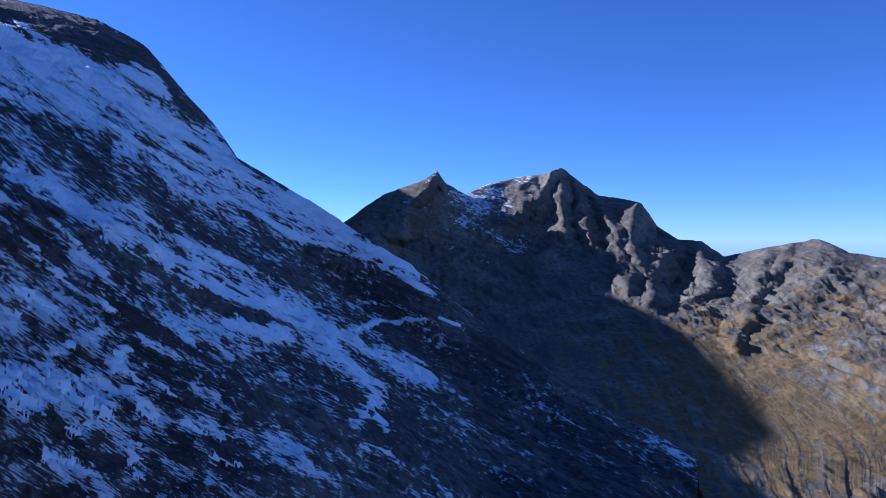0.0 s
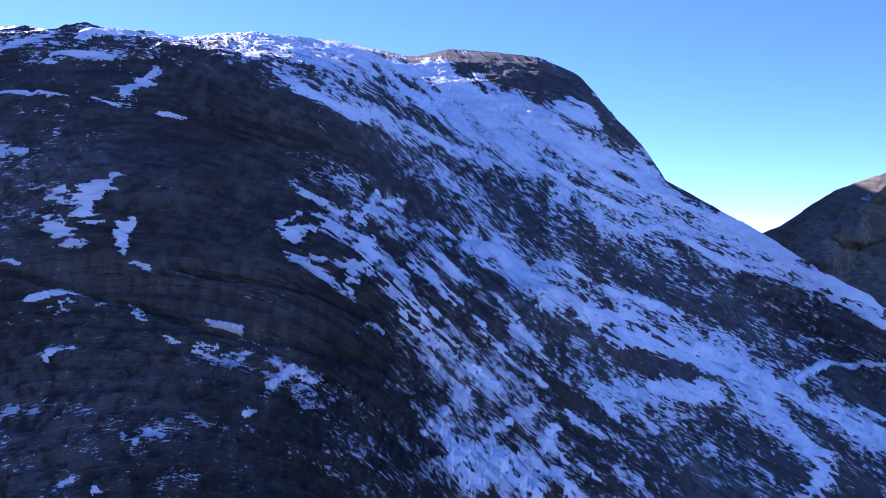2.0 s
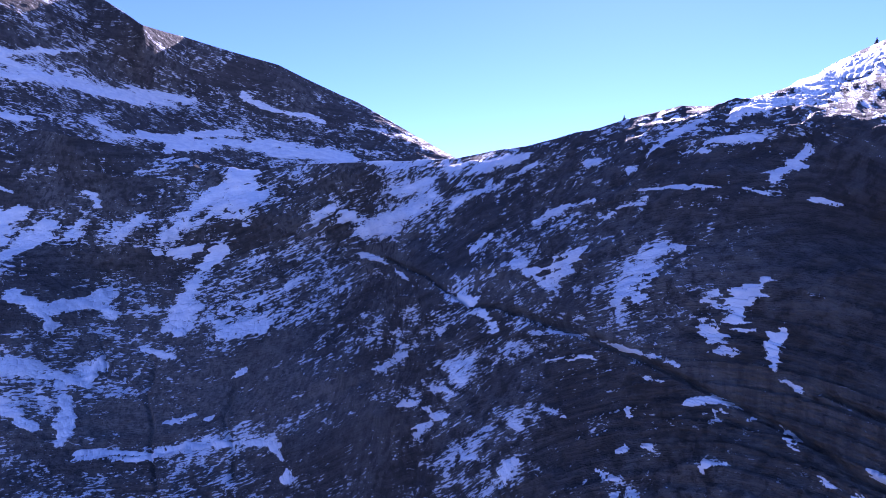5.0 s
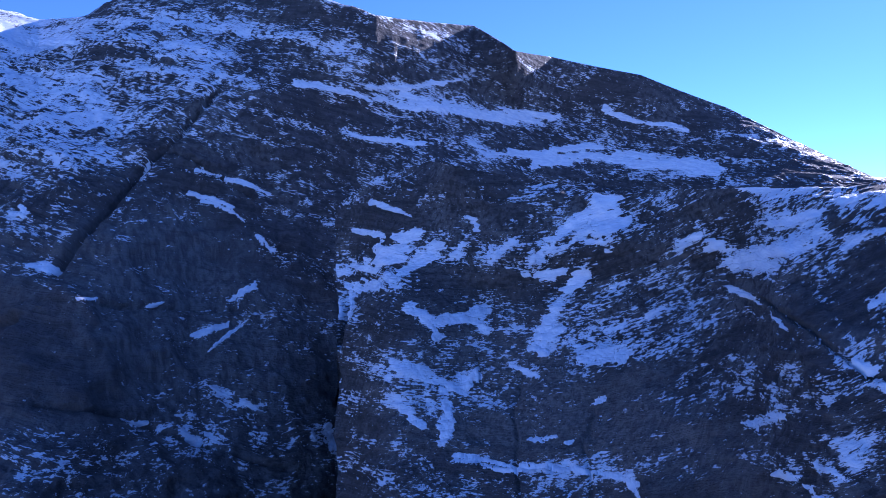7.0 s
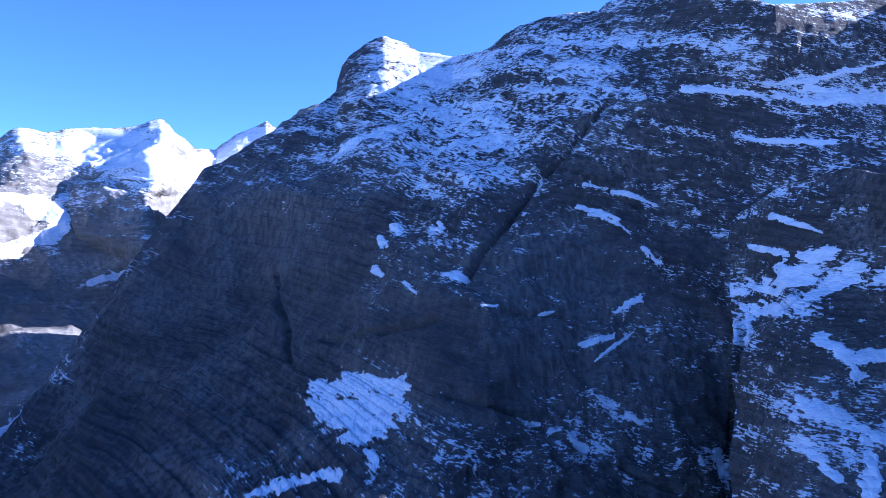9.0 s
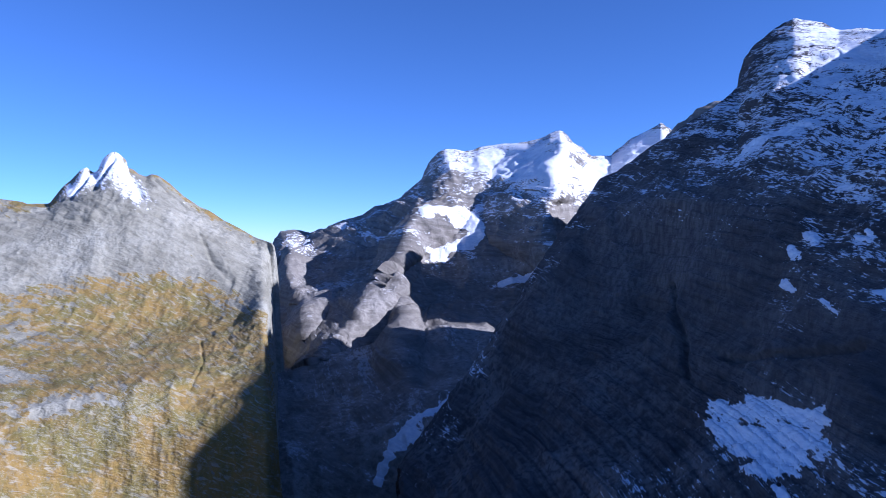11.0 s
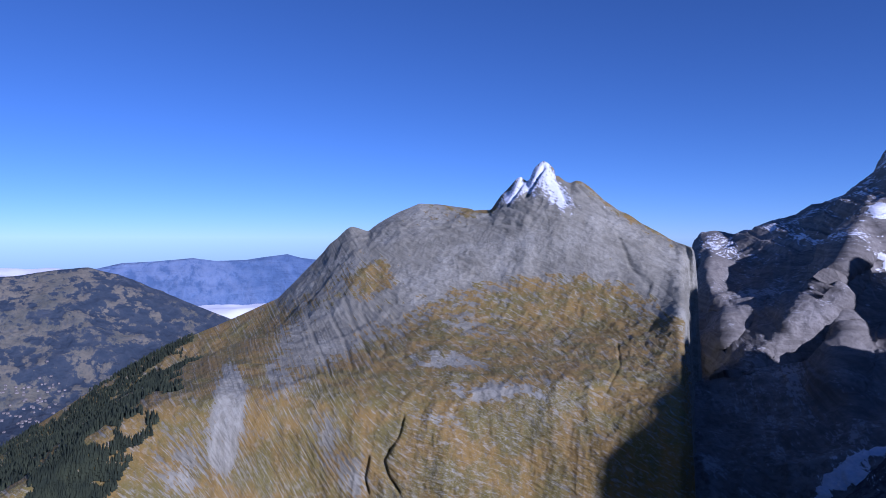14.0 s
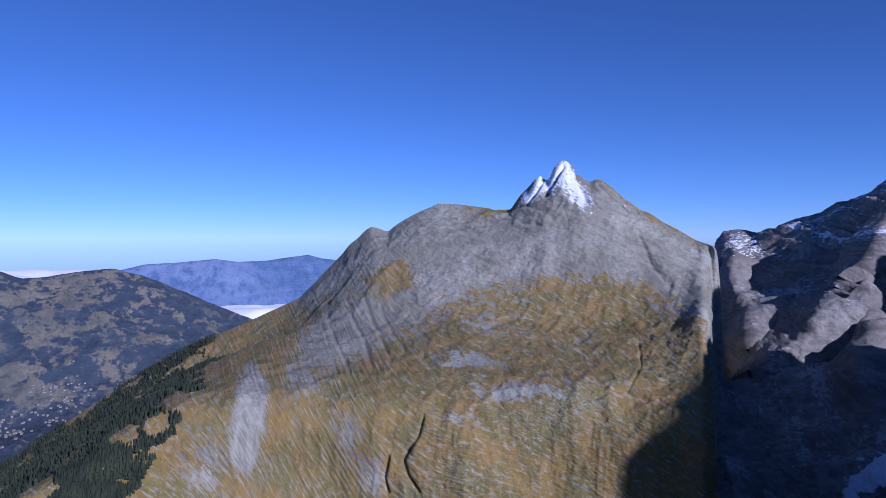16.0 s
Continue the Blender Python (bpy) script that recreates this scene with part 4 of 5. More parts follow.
slate_snow((111.28, 1.286, 0.43, 0.026), (111.04, 1.100, 0.43, 0.032), (111.40, 0.986, 0.43, 0.032))
slate_snow((109.84, 1.300, 0.21, 0.013), (108.52, 1.457, 0.21, 0.013))
slate_snow((115.00, 1.271, 0.21, 0.013), (113.08, 1.086, 0.21, 0.017))
slate_snow((110.32, 0.886, 0.30, 0.009), (106.00, 0.843, 0.30, 0.009), (101.92, 0.843, 0.30, 0.014), (98.68, 0.857, 0.30, 0.009), (96.40, 0.843, 0.30, 0.009))
slate_snow((96.40, 0.843, 0.39, 0.015), (95.32, 0.771, 0.39, 0.010), (94.96, 0.729, 0.39, 0.015))
slate_snow((104.08, 0.971, 0.26, 0.022), (102.16, 0.986, 0.26, 0.018))
slate_snow((101.32, 0.971, 0.26, 0.018), (100.48, 1.014, 0.26, 0.018))
slate_snow((104.08, 1.557, 0.39, 0.031), (103.12, 1.700, 0.39, 0.031), (102.04, 1.857, 0.39, 0.046), (100.24, 2.386, 0.39, 0.077))
slate_snow((103.60, 2.414, 0.34, 0.064), (101.92, 2.457, 0.34, 0.064))
slate_snow((114.76, 2.671, 0.47, 0.141), (113.56, 3.157, 0.47, 0.114), (111.76, 3.314, 0.47, 0.081))
slate_snow((99.52, 5.435, 0.95, 0.660), (98.08, 4.200, 0.95, 0.660), (97.96, 3.300, 0.95, 0.419))
slate_snow((100.24, 3.171, 0.43, 0.143), (97.96, 2.871, 0.43, 0.090))
slate_snow((102.28, 2.929, 0.39, 0.113), (99.76, 3.457, 0.39, 0.169))
slate_snow((103.60, 2.729, 0.30, 0.071), (101.92, 3.457, 0.30, 0.104), (99.76, 4.186, 0.30, 0.138))
slate_snow((90.16, 3.014, 0.56, 0.219), (89.08, 2.629, 0.56, 0.140), (86.92, 2.857, 0.56, 0.157))
slate_snow((88.48, 2.814, 0.56, 0.169), (85.12, 3.386, 0.56, 0.146), (82.96, 3.843, 0.56, 0.157))
slate_snow((86.20, 3.943, 0.26, 0.108), (83.56, 4.314, 0.26, 0.076))
slate_snow((81.64, 4.557, 0.30, 0.128), (79.00, 4.529, 0.30, 0.095), (75.76, 4.743, 0.30, 0.085))
slate_snow((90.28, 5.348, 0.17, 0.120), (85.48, 4.829, 0.17, 0.120), (82.12, 5.348, 0.17, 0.120))
slate_snow((81.88, 3.614, 0.17, 0.034), (78.16, 4.071, 0.17, 0.061), (74.92, 4.514, 0.17, 0.053))
slate_snow((92.92, 2.814, 0.30, 0.085), (91.00, 3.414, 0.30, 0.128))
slate_snow((99.88, 1.471, 0.39, 0.031), (98.20, 1.486, 0.39, 0.031), (96.88, 1.486, 0.39, 0.031))
slate_snow((102.76, 1.614, 0.39, 0.031), (101.92, 1.686, 0.39, 0.031))
slate_snow((106.12, 1.457, 0.17, 0.015), (103.60, 1.357, 0.17, 0.011))
slate_snow((95.20, 1.729, 0.17, 0.011), (94.24, 1.786, 0.17, 0.011))
slate_snow((89.32, 2.186, 0.21, 0.046), (86.44, 2.243, 0.21, 0.029), (84.76, 2.214, 0.21, 0.029))
slate_snow((81.64, 2.229, 0.34, 0.035), (79.96, 2.086, 0.34, 0.059), (78.40, 1.771, 0.34, 0.040))
slate_snow((33.76, 0.729, 0.69, 0.023), (32.56, 0.671, 0.69, 0.018), (30.28, 0.686, 0.69, 0.029))
slate_snow((32.08, 0.600, 0.39, 0.010), (30.88, 0.586, 0.39, 0.006))
slate_snow((29.56, 0.700, 0.77, 0.030), (25.24, 0.743, 0.77, 0.030), (23.20, 0.714, 0.77, 0.018))
slate_snow((29.92, 0.543, 0.56, 0.011), (27.28, 0.543, 0.56, 0.011))
slate_snow((24.40, 0.614, 0.64, 0.017), (23.44, 0.571, 0.64, 0.012))
slate_snow((28.36, 0.600, 0.39, 0.010), (26.32, 0.657, 0.39, 0.010))
slate_snow((20.32, 0.743, 0.47, 0.011), (18.28, 0.757, 0.47, 0.016))
slate_snow((18.52, 0.686, 0.34, 0.010), (16.96, 0.686, 0.34, 0.015))
slate_snow((14.56, 0.914, 0.26, 0.009), (13.00, 0.886, 0.26, 0.013))
slate_snow((7.84, 1.271, 0.34, 0.020), (6.04, 1.671, 0.34, 0.050), (5.20, 1.500, 0.34, 0.069))
slate_snow((7.12, 1.229, 0.34, 0.006), (4.72, 1.314, 0.34, 0.015))
slate_snow((12.64, 0.857, 0.30, 0.019), (10.60, 0.843, 0.30, 0.009))
slate_snow((24.64, 0.900, 0.34, 0.020), (25.48, 0.786, 0.34, 0.010))
slate_snow((15.28, 1.671, 0.26, 0.054), (12.88, 1.843, 0.26, 0.031))
slate_snow((21.88, 1.214, 0.17, 0.015), (18.64, 1.471, 0.17, 0.019))
slate_snow((10.48, 1.986, 0.47, 0.081), (7.60, 1.886, 0.47, 0.043), (6.16, 1.900, 0.47, 0.054))
slate_snow((5.08, 2.371, 0.39, 0.051), (1.36, 2.557, 0.39, 0.139))
slate_snow((4.96, 4.714, 0.69, 0.187), (3.28, 5.522, 0.69, 0.480), (1.96, 4.657, 0.69, 0.388))
slate_snow((7.48, 2.429, 0.13, 0.018), (2.68, 3.529, 0.13, 0.043), (-1.28, 4.329, 0.13, 0.050))
slate_snow((11.80, 3.929, 0.17, 0.068), (7.24, 4.657, 0.17, 0.046))
slate_snow((119.92, 3.243, 0.77, 0.203), (116.68, 3.086, 0.77, 0.185), (114.64, 3.457, 0.77, 0.143))
slate_snow((118.36, 2.743, 0.60, 0.143), (115.24, 2.600, 0.60, 0.160), (112.36, 3.186, 0.60, 0.165))
slate_snow((114.64, 3.543, 0.47, 0.087), (113.68, 3.600, 0.47, 0.087))
slate_snow((119.08, 2.871, 0.21, 0.046), (118.72, 2.257, 0.21, 0.050))
slate_snow((110.80, 2.929, 0.26, 0.081), (109.48, 3.414, 0.26, 0.058))
slate_snow((109.48, 3.857, 0.30, 0.076), (108.64, 3.643, 0.30, 0.071))
slate_snow((107.20, 2.871, 0.26, 0.063), (105.64, 3.371, 0.26, 0.058))
slate_snow((104.68, 2.557, 0.34, 0.074), (103.12, 3.214, 0.34, 0.109), (102.28, 3.343, 0.34, 0.114))
slate_snow((114.16, 2.029, 0.21, 0.038), (112.00, 1.771, 0.21, 0.021))
slate_snow((112.00, 1.814, 0.34, 0.035), (109.12, 1.786, 0.34, 0.040), (107.68, 1.671, 0.34, 0.020))
slate_snow((109.12, 1.914, 0.30, 0.047), (108.16, 1.914, 0.30, 0.047))
slate_snow((115.36, 1.557, 0.34, 0.030), (113.68, 1.414, 0.34, 0.020), (111.40, 1.357, 0.34, 0.025), (109.96, 1.286, 0.34, 0.025))
slate_snow((109.96, 1.371, 0.26, 0.018), (108.64, 1.386, 0.26, 0.013))
slate_snow((111.28, 1.257, 0.30, 0.019), (110.80, 1.014, 0.30, 0.024), (111.52, 0.957, 0.30, 0.019))
slate_snow((115.72, 1.329, 0.21, 0.017), (113.08, 1.086, 0.21, 0.013))
slate_snow((117.16, 4.543, 0.13, 0.032), (114.04, 3.929, 0.13, 0.036))
slate_snow((118.60, 4.114, 0.17, 0.057), (116.20, 3.629, 0.17, 0.038))
slate_snow((110.32, 0.871, 0.26, 0.013), (106.72, 0.829, 0.26, 0.009), (102.40, 0.843, 0.26, 0.009))
slate_snow((98.44, 1.486, 0.34, 0.025), (97.12, 1.457, 0.34, 0.030))
slate_snow((100.48, 1.514, 0.34, 0.025), (99.16, 1.471, 0.34, 0.025))
slate_snow((103.36, 1.514, 0.30, 0.019), (103.12, 1.700, 0.30, 0.024), (102.04, 1.829, 0.30, 0.028))
slate_snow((99.04, 1.200, 0.26, 0.013), (98.68, 1.229, 0.26, 0.013))
wall_snow((114.84, 3.100, 0.34, 0.050), (112.80, 2.871, 0.34, 0.055), (109.68, 2.814, 0.34, 0.050), (105.96, 2.800, 0.34, 0.112), (102.24, 2.943, 0.34, 0.089))
wall_snow((98.52, 3.314, 0.26, 0.084), (96.36, 3.200, 0.26, 0.067), (92.52, 3.300, 0.26, 0.058))
wall_snow((109.32, 2.429, 0.39, 0.046), (107.88, 2.271, 0.39, 0.056), (103.92, 2.300, 0.39, 0.067), (99.00, 2.529, 0.39, 0.072))
wall_snow((103.92, 2.171, 0.56, 0.107), (99.84, 2.357, 0.56, 0.112), (96.48, 2.314, 0.56, 0.140), (90.36, 2.414, 0.56, 0.182))
wall_snow((121.44, 0.343, 0.34, 0.025), (120.72, 0.214, 0.34, 0.025))
wall_snow((130.32, 1.071, 0.17, 0.011), (128.64, 0.957, 0.17, 0.015))
wall_snow((127.44, 0.843, 0.17, 0.015), (126.36, 0.757, 0.17, 0.015))
wall_snow((131.76, 0.686, 0.26, 0.018), (130.56, 0.629, 0.26, 0.027))
wall_snow((136.20, 0.814, 0.13, 0.014), (134.40, 0.800, 0.13, 0.011))
wall_snow((129.96, 1.243, 0.21, 0.008), (127.20, 1.343, 0.21, 0.008))
wall_snow((130.80, 1.329, 0.30, 0.014), (128.64, 1.343, 0.30, 0.014))
wall_snow((128.28, 1.443, 0.34, 0.015), (126.48, 1.486, 0.34, 0.020))
wall_snow((134.28, 1.486, 0.21, 0.013), (132.84, 1.486, 0.21, 0.008))
wall_snow((138.72, 1.514, 0.13, 0.011), (137.64, 1.543, 0.13, 0.011))
wall_snow((147.00, 2.043, 0.26, 0.022), (146.28, 1.957, 0.26, 0.022))
wall_snow((141.36, 1.814, 0.30, 0.033), (140.28, 1.757, 0.30, 0.028))
wall_snow((146.52, 2.314, 0.26, 0.018), (146.16, 2.186, 0.26, 0.027))
wall_snow((144.36, 1.800, 0.17, 0.019), (143.52, 1.700, 0.17, 0.015))
wall_snow((143.64, 2.786, 0.17, 0.015), (142.92, 2.800, 0.17, 0.015))
wall_snow((145.32, 2.443, 0.26, 0.022), (145.20, 2.371, 0.26, 0.036))
wall_snow((130.92, 2.286, 0.13, 0.014), (129.12, 2.214, 0.13, 0.011))
wall_snow((128.52, 2.186, 0.21, 0.025), (125.52, 2.029, 0.21, 0.021))
wall_snow((131.28, 2.114, 0.17, 0.019), (128.28, 1.900, 0.17, 0.011))
wall_snow((130.32, 2.000, 0.21, 0.021), (127.32, 1.814, 0.21, 0.013))
wall_snow((126.48, 1.714, 0.21, 0.013), (125.16, 1.643, 0.21, 0.013))
wall_snow((120.96, 1.786, 0.13, 0.011), (120.12, 1.786, 0.13, 0.014))
wall_snow((119.52, 2.657, 0.26, 0.031), (116.76, 2.557, 0.26, 0.022), (113.04, 2.414, 0.26, 0.036))
wall_snow((116.88, 3.071, 0.30, 0.047), (113.64, 2.829, 0.30, 0.047), (109.20, 2.786, 0.30, 0.047))
wall_snow((123.24, 3.129, 0.26, 0.036), (120.48, 3.143, 0.26, 0.036), (117.72, 3.114, 0.26, 0.040))
wall_snow((117.36, 3.229, 0.21, 0.029), (113.64, 3.171, 0.21, 0.038), (110.16, 3.300, 0.21, 0.029))
wall_snow((149.28, 3.243, 0.26, 0.018), (147.60, 3.257, 0.26, 0.027), (145.56, 3.286, 0.26, 0.018))
wall_snow((142.44, 2.343, 0.21, 0.025), (141.72, 2.286, 0.21, 0.021))
wall_snow((151.68, 1.086, 1.03, 0.093), (148.56, 1.129, 1.03, 0.093), (145.20, 1.071, 1.03, 0.100))
wall_snow((150.72, 0.971, 1.12, 0.094), (145.56, 0.914, 1.12, 0.107))
wall_snow((150.00, 0.857, 1.03, 0.075), (145.92, 0.843, 1.03, 0.068))
wall_snow((148.68, 0.743, 0.86, 0.055), (146.76, 0.786, 0.86, 0.049))
wall_snow((147.48, 0.671, 0.34, 0.020), (147.12, 0.614, 0.34, 0.015))
wall_snow((156.72, 0.557, 0.52, 0.017), (153.36, 0.600, 0.52, 0.028), (150.12, 0.600, 0.52, 0.017))
wall_snow((146.52, 2.357, 0.26, 0.027), (145.80, 2.243, 0.26, 0.036))
wall_snow((145.56, 2.443, 0.30, 0.024), (145.08, 2.400, 0.30, 0.028))
wall_snow((141.96, 2.371, 0.21, 0.021), (141.60, 2.314, 0.21, 0.021))
wall_snow((149.76, 3.271, 0.26, 0.013), (147.00, 3.243, 0.26, 0.031), (145.32, 3.300, 0.26, 0.022))
wall_snow((138.72, 3.729, 0.26, 0.036), (142.20, 3.800, 0.26, 0.027))
wall_snow((146.76, 2.043, 0.26, 0.031), (146.52, 2.000, 0.26, 0.022))
wall_snow((134.52, 2.400, 0.13, 0.025), (134.04, 2.471, 0.13, 0.025))
wall_snow((140.64, 1.814, 0.39, 0.046), (140.28, 1.757, 0.39, 0.036))
far_snow((174.24, 4.000, 0.52, 0.129), (172.17, 3.900, 0.52, 0.084), (170.64, 3.733, 0.52, 0.084))
far_snow((172.08, 3.783, 0.64, 0.101), (170.46, 3.633, 0.64, 0.088), (170.19, 3.517, 0.64, 0.061), (171.18, 3.400, 0.64, 0.081))
far_snow((171.54, 3.400, 0.60, 0.080), (172.71, 3.367, 0.60, 0.060), (173.52, 3.400, 0.60, 0.080))
far_snow((174.15, 3.533, 0.26, 0.026), (172.71, 3.300, 0.26, 0.031))
far_snow((178.11, 0.283, 0.47, 0.044), (176.67, 0.667, 0.47, 0.057), (175.23, 0.867, 0.47, 0.050))
far_snow((176.76, 0.617, 0.56, 0.066), (174.78, 0.783, 0.56, 0.066))
far_snow((175.14, 0.917, 0.30, 0.033), (172.71, 1.150, 0.30, 0.011))
far_snow((168.30, 2.783, 0.26, 0.058), (166.68, 3.067, 0.26, 0.068), (164.16, 3.417, 0.26, 0.016))

terrain("rock_slope", "dark shaded slate slope streaked with thin blue snow", near_rock, loft(NEAR, 0.12, 70, soft=1.2), [(-20, 0.5), (5, 0.5), (14, 0.52), (22, 0.6), (30, 0.85), (38, 0.8), (45, 0.3), (55, 0.05), (65, -0.25), (80, -0.6), (92, -0.5), (108, 0.0)], (4, 40), (1.0, 6), 5, fan=250,
        snow=spots(0.33, (34.1, 4.72, 0.9, 0.3, -0.9), (45.5, 4.52, 5.1, 0.44, 0.13), (38.4, 4.42, 5.5, 0.30, 0.15), (30.7, 4.01, 6.0, 0.38, 0.17), (23.9, 3.35, 5.5, 0.27, 0.17), (18.3, 3.72, 4.6, 0.55, 0.15), (13.3, 4.51, 4.1, 0.39, 0.13), (21.6, 2.12, 10.6, 0.16, 0.06), (28.1, 1.44, 7.8, 0.61, 0.05), (10.1, 2.19, 6.9, 0.39, 0.07), (27.9, 0.74, 9.2, 0.15, 0.04), (9.3, 1.95, 8.3, 0.49, 0.04), (56.3, 2.62, 15.2, 1.13, -0.18), (54.2, 0.81, 16.1, 0.43, -0.13), (28.5, 4.56, 6.9, 0.30, -0.78), (17.3, 1.75, 5.1, 0.20, -0.18), (27.0, 0.68, 10.1, 0.27, 0.02), (12.8, 1.71, 9.2, 0.72, 0.02), (-7.7, 3.04, 9.2, 1.32, -0.07), (51.2, 2.96, 7.8, 0.89, -0.21), (69.3, 4.22, 8.3, 0.88, 0.02), (71.5, 2.58, 10.1, 0.39, 0.02), (85.7, 1.54, 7.8, 0.40, 0.02), (53.4, 1.42, 12.9, 0.58, -0.12), (67.1, 0.92, 12.9, 0.37, -0.05), (100.7, 3.92, 10.1, 1.30, 0.05), (102.1, 1.89, 6.9, 0.53, 0.03), (91.9, 1.52, 7.4, 0.21, 0.02), (109.2, 0.98, 11.5, 0.21, -0.15), (100.9, 1.45, 11.5, 0.42, -0.08), (94.3, 1.05, 6.9, 0.21, -0.12), (112.6, 4.39, 6.9, 0.39, -0.15), (47.0, 4.54, 7.4, 0.31, 0.08), (52.5, 4.42, 4.1, 0.20, 0.05), (-9.9, 2.98, 12.0, 1.72, -0.17), (6.1, 1.21, 8.3, 0.24, -0.07), (7.5, 1.25, 8.3, 0.50, -0.15)), tone=spots(0, (109.7, 1.85, 7.8, 0.59, 0.45), (79.9, 2.32, 6.9, 0.17, 0.55), (69.3, 1.91, 6.9, 0.20, 0.55), (58.0, 1.59, 6.9, 0.25, 0.55), (46.7, 1.06, 7.8, 0.23, 0.50), (48.9, 1.86, 7.4, 0.47, 0.30), (103.1, 1.08, 10.6, 0.34, 0.55), (92.0, 1.02, 5.1, 0.26, 0.40), (20.0, 1.55, 6.4, 0.14, 0.25)), cuts=several((9, (119.29, 2.493, 0.23, 0.039), (119.62, 1.836, 0.23, 0.057)),
              (2.2, (87.19, 2.307, 0.28, 0.046), (83.82, 2.393, 0.28, 0.021), (80.31, 2.050, 0.28, 0.018), (77.07, 2.021, 0.28, 0.075)),
              (2.2, (77.07, 2.021, 0.28, 0.075), (71.50, 1.879, 0.28, 0.061), (65.25, 1.664, 0.28, 0.036), (60.71, 1.507, 0.28, 0.046), (56.59, 1.336, 0.28, 0.046)),
              (2.2, (56.59, 1.336, 0.28, 0.046), (52.03, 1.079, 0.28, 0.046), (46.26, 0.964, 0.28, 0.014), (41.15, 0.879, 0.28, 0.014), (37.91, 0.850, 0.28, 0.021)),
              (2.2, (54.30, 1.807, 0.18, 0.054), (48.89, 1.579, 0.18, 0.036), (43.69, 1.350, 0.18, 0.036), (39.53, 1.107, 0.18, 0.046)),
              (1.8, (105.12, 1.350, 0.18, 0.011), (105.64, 1.164, 0.14, 0.004), (105.19, 0.950, 0.23, 0.014), (105.50, 0.864, 0.18, 0.011), (105.01, 0.736, 0.18, 0.011)),
              (1.8, (99.19, 1.164, 0.14, 0.011), (100.09, 0.964, 0.18, 0.021), (99.43, 0.836, 0.23, 0.011), (99.73, 0.736, 0.18, 0.004)),
              (1.8, (108.76, 1.564, 0.14, 0.004), (108.34, 1.350, 0.18, 0.014))),
        parts=several(("summit_cliff", "dark layered cliff standing above the snowfield", spots(0, (28.5, 4.61, 6.9, 0.44, 1.0), (20.5, 4.48, 2.8, 0.71, 1.0))),
               ("rock_band", "paler crumbling rock band running across the slope", spots(0, (78.7, 2.25, 5.1, 0.19, 1.0), (68.8, 1.85, 6.4, 0.22, 1.0), (58.0, 1.59, 5.5, 0.28, 1.0), (46.7, 1.06, 6.4, 0.20, 1.0))),
               ("buttress", "grey vertical rock buttress below the saddle", spots(0, (103.9, 1.01, 9.2, 0.30, 1.0)))), seed=1)
terrain("cirque_wall", "dark layered limestone wall with snow on its ledges", wall_rock, loft(CIRQUE, 0.12, 70, soft=0.6), [(80, 0.1), (120, 0.25), (135, 0.12), (150, 0.2), (175, 0.4)], (16, 160), (2.8, 16), 4, ribs=(3.5, 60), rough=spots(1, (99.5, 3.66, 16.1, 1.46, -0.85), (106.0, 2.05, 13.8, 0.51, -0.50)),
        snow=spots(0.31, (143.9, 3.74, 7.4, 0.33, 0.27), (137.6, 3.19, 12.0, 0.47, 0.19), (113.4, 3.45, 12.0, 0.48, 0.05), (105.7, 2.94, 7.4, 0.83, 0.04), (124.1, 3.72, 9.2, 0.16, 0.09), (121.8, 2.26, 11.5, 0.41, -0.01), (150.9, 2.11, 12.0, 0.62, -0.07), (133.1, 1.01, 16.1, 0.62, -0.12), (158.8, 1.49, 10.1, 1.03, -0.15), (134.0, 1.79, 6.0, 0.36, -0.12), (164.0, 2.12, 10.1, 1.11, -0.24), (168.8, 3.19, 11.5, 1.60, -0.18), (145.8, 1.58, 9.2, 0.57, -0.07)), tone=spots(0.1, (133.1, 1.81, 6.0, 0.43, 0.60), (128.5, 0.98, 13.8, 0.47, 0.45), (156.8, 3.21, 7.4, 0.66, 0.40), (150.9, 2.11, 11.5, 0.77, 0.25), (121.8, 2.26, 12.0, 0.47, -0.50), (109.4, 2.56, 9.2, 0.85, -0.50)), cuts=several((9, (119.87, 0.579, 0.23, 0.029), (120.39, 0.336, 0.23, 0.014)),
              (9, (128.99, 3.007, 0.41, 0.036), (131.72, 2.621, 0.37, 0.029), (134.92, 2.407, 0.37, 0.043), (137.67, 2.136, 0.37, 0.029), (139.95, 1.736, 0.32, 0.064)),
              (9, (154.91, 2.250, 0.28, 0.011), (154.14, 1.721, 0.28, 0.018), (153.76, 1.350, 0.28, 0.025)),
              (9, (142.22, 1.479, 0.23, 0.014), (150.88, 1.479, 0.28, 0.046)),
              (5, (141.34, 0.936, 0.18, 0.004), (135.86, 0.821, 0.18, 0.025), (130.32, 0.593, 0.18, 0.018), (123.94, 0.179, 0.18, 0.014)),
              (5, (133.09, 2.550, 0.18, 0.004), (126.24, 1.936, 0.18, 0.007)),
              (5, (137.69, 1.521, 0.18, 0.014), (130.78, 1.436, 0.18, 0.004), (123.96, 1.350, 0.18, 0.014))),
        parts=several(("pale_wall", "pale grey limestone wall with water stains", spots(0, (134.0, 1.79, 5.1, 0.36, 1.0))),
               ("summit_pyramid", "snow-dusted pointed summit of layered rock", spots(0, (146.5, 3.75, 4.1, 0.26, 1.0))),
               ("rock_shoulder", "smooth dark rounded shoulder of shale", spots(0, (109.5, 3.38, 12.0, 0.55, 1.0)))), seed=2)
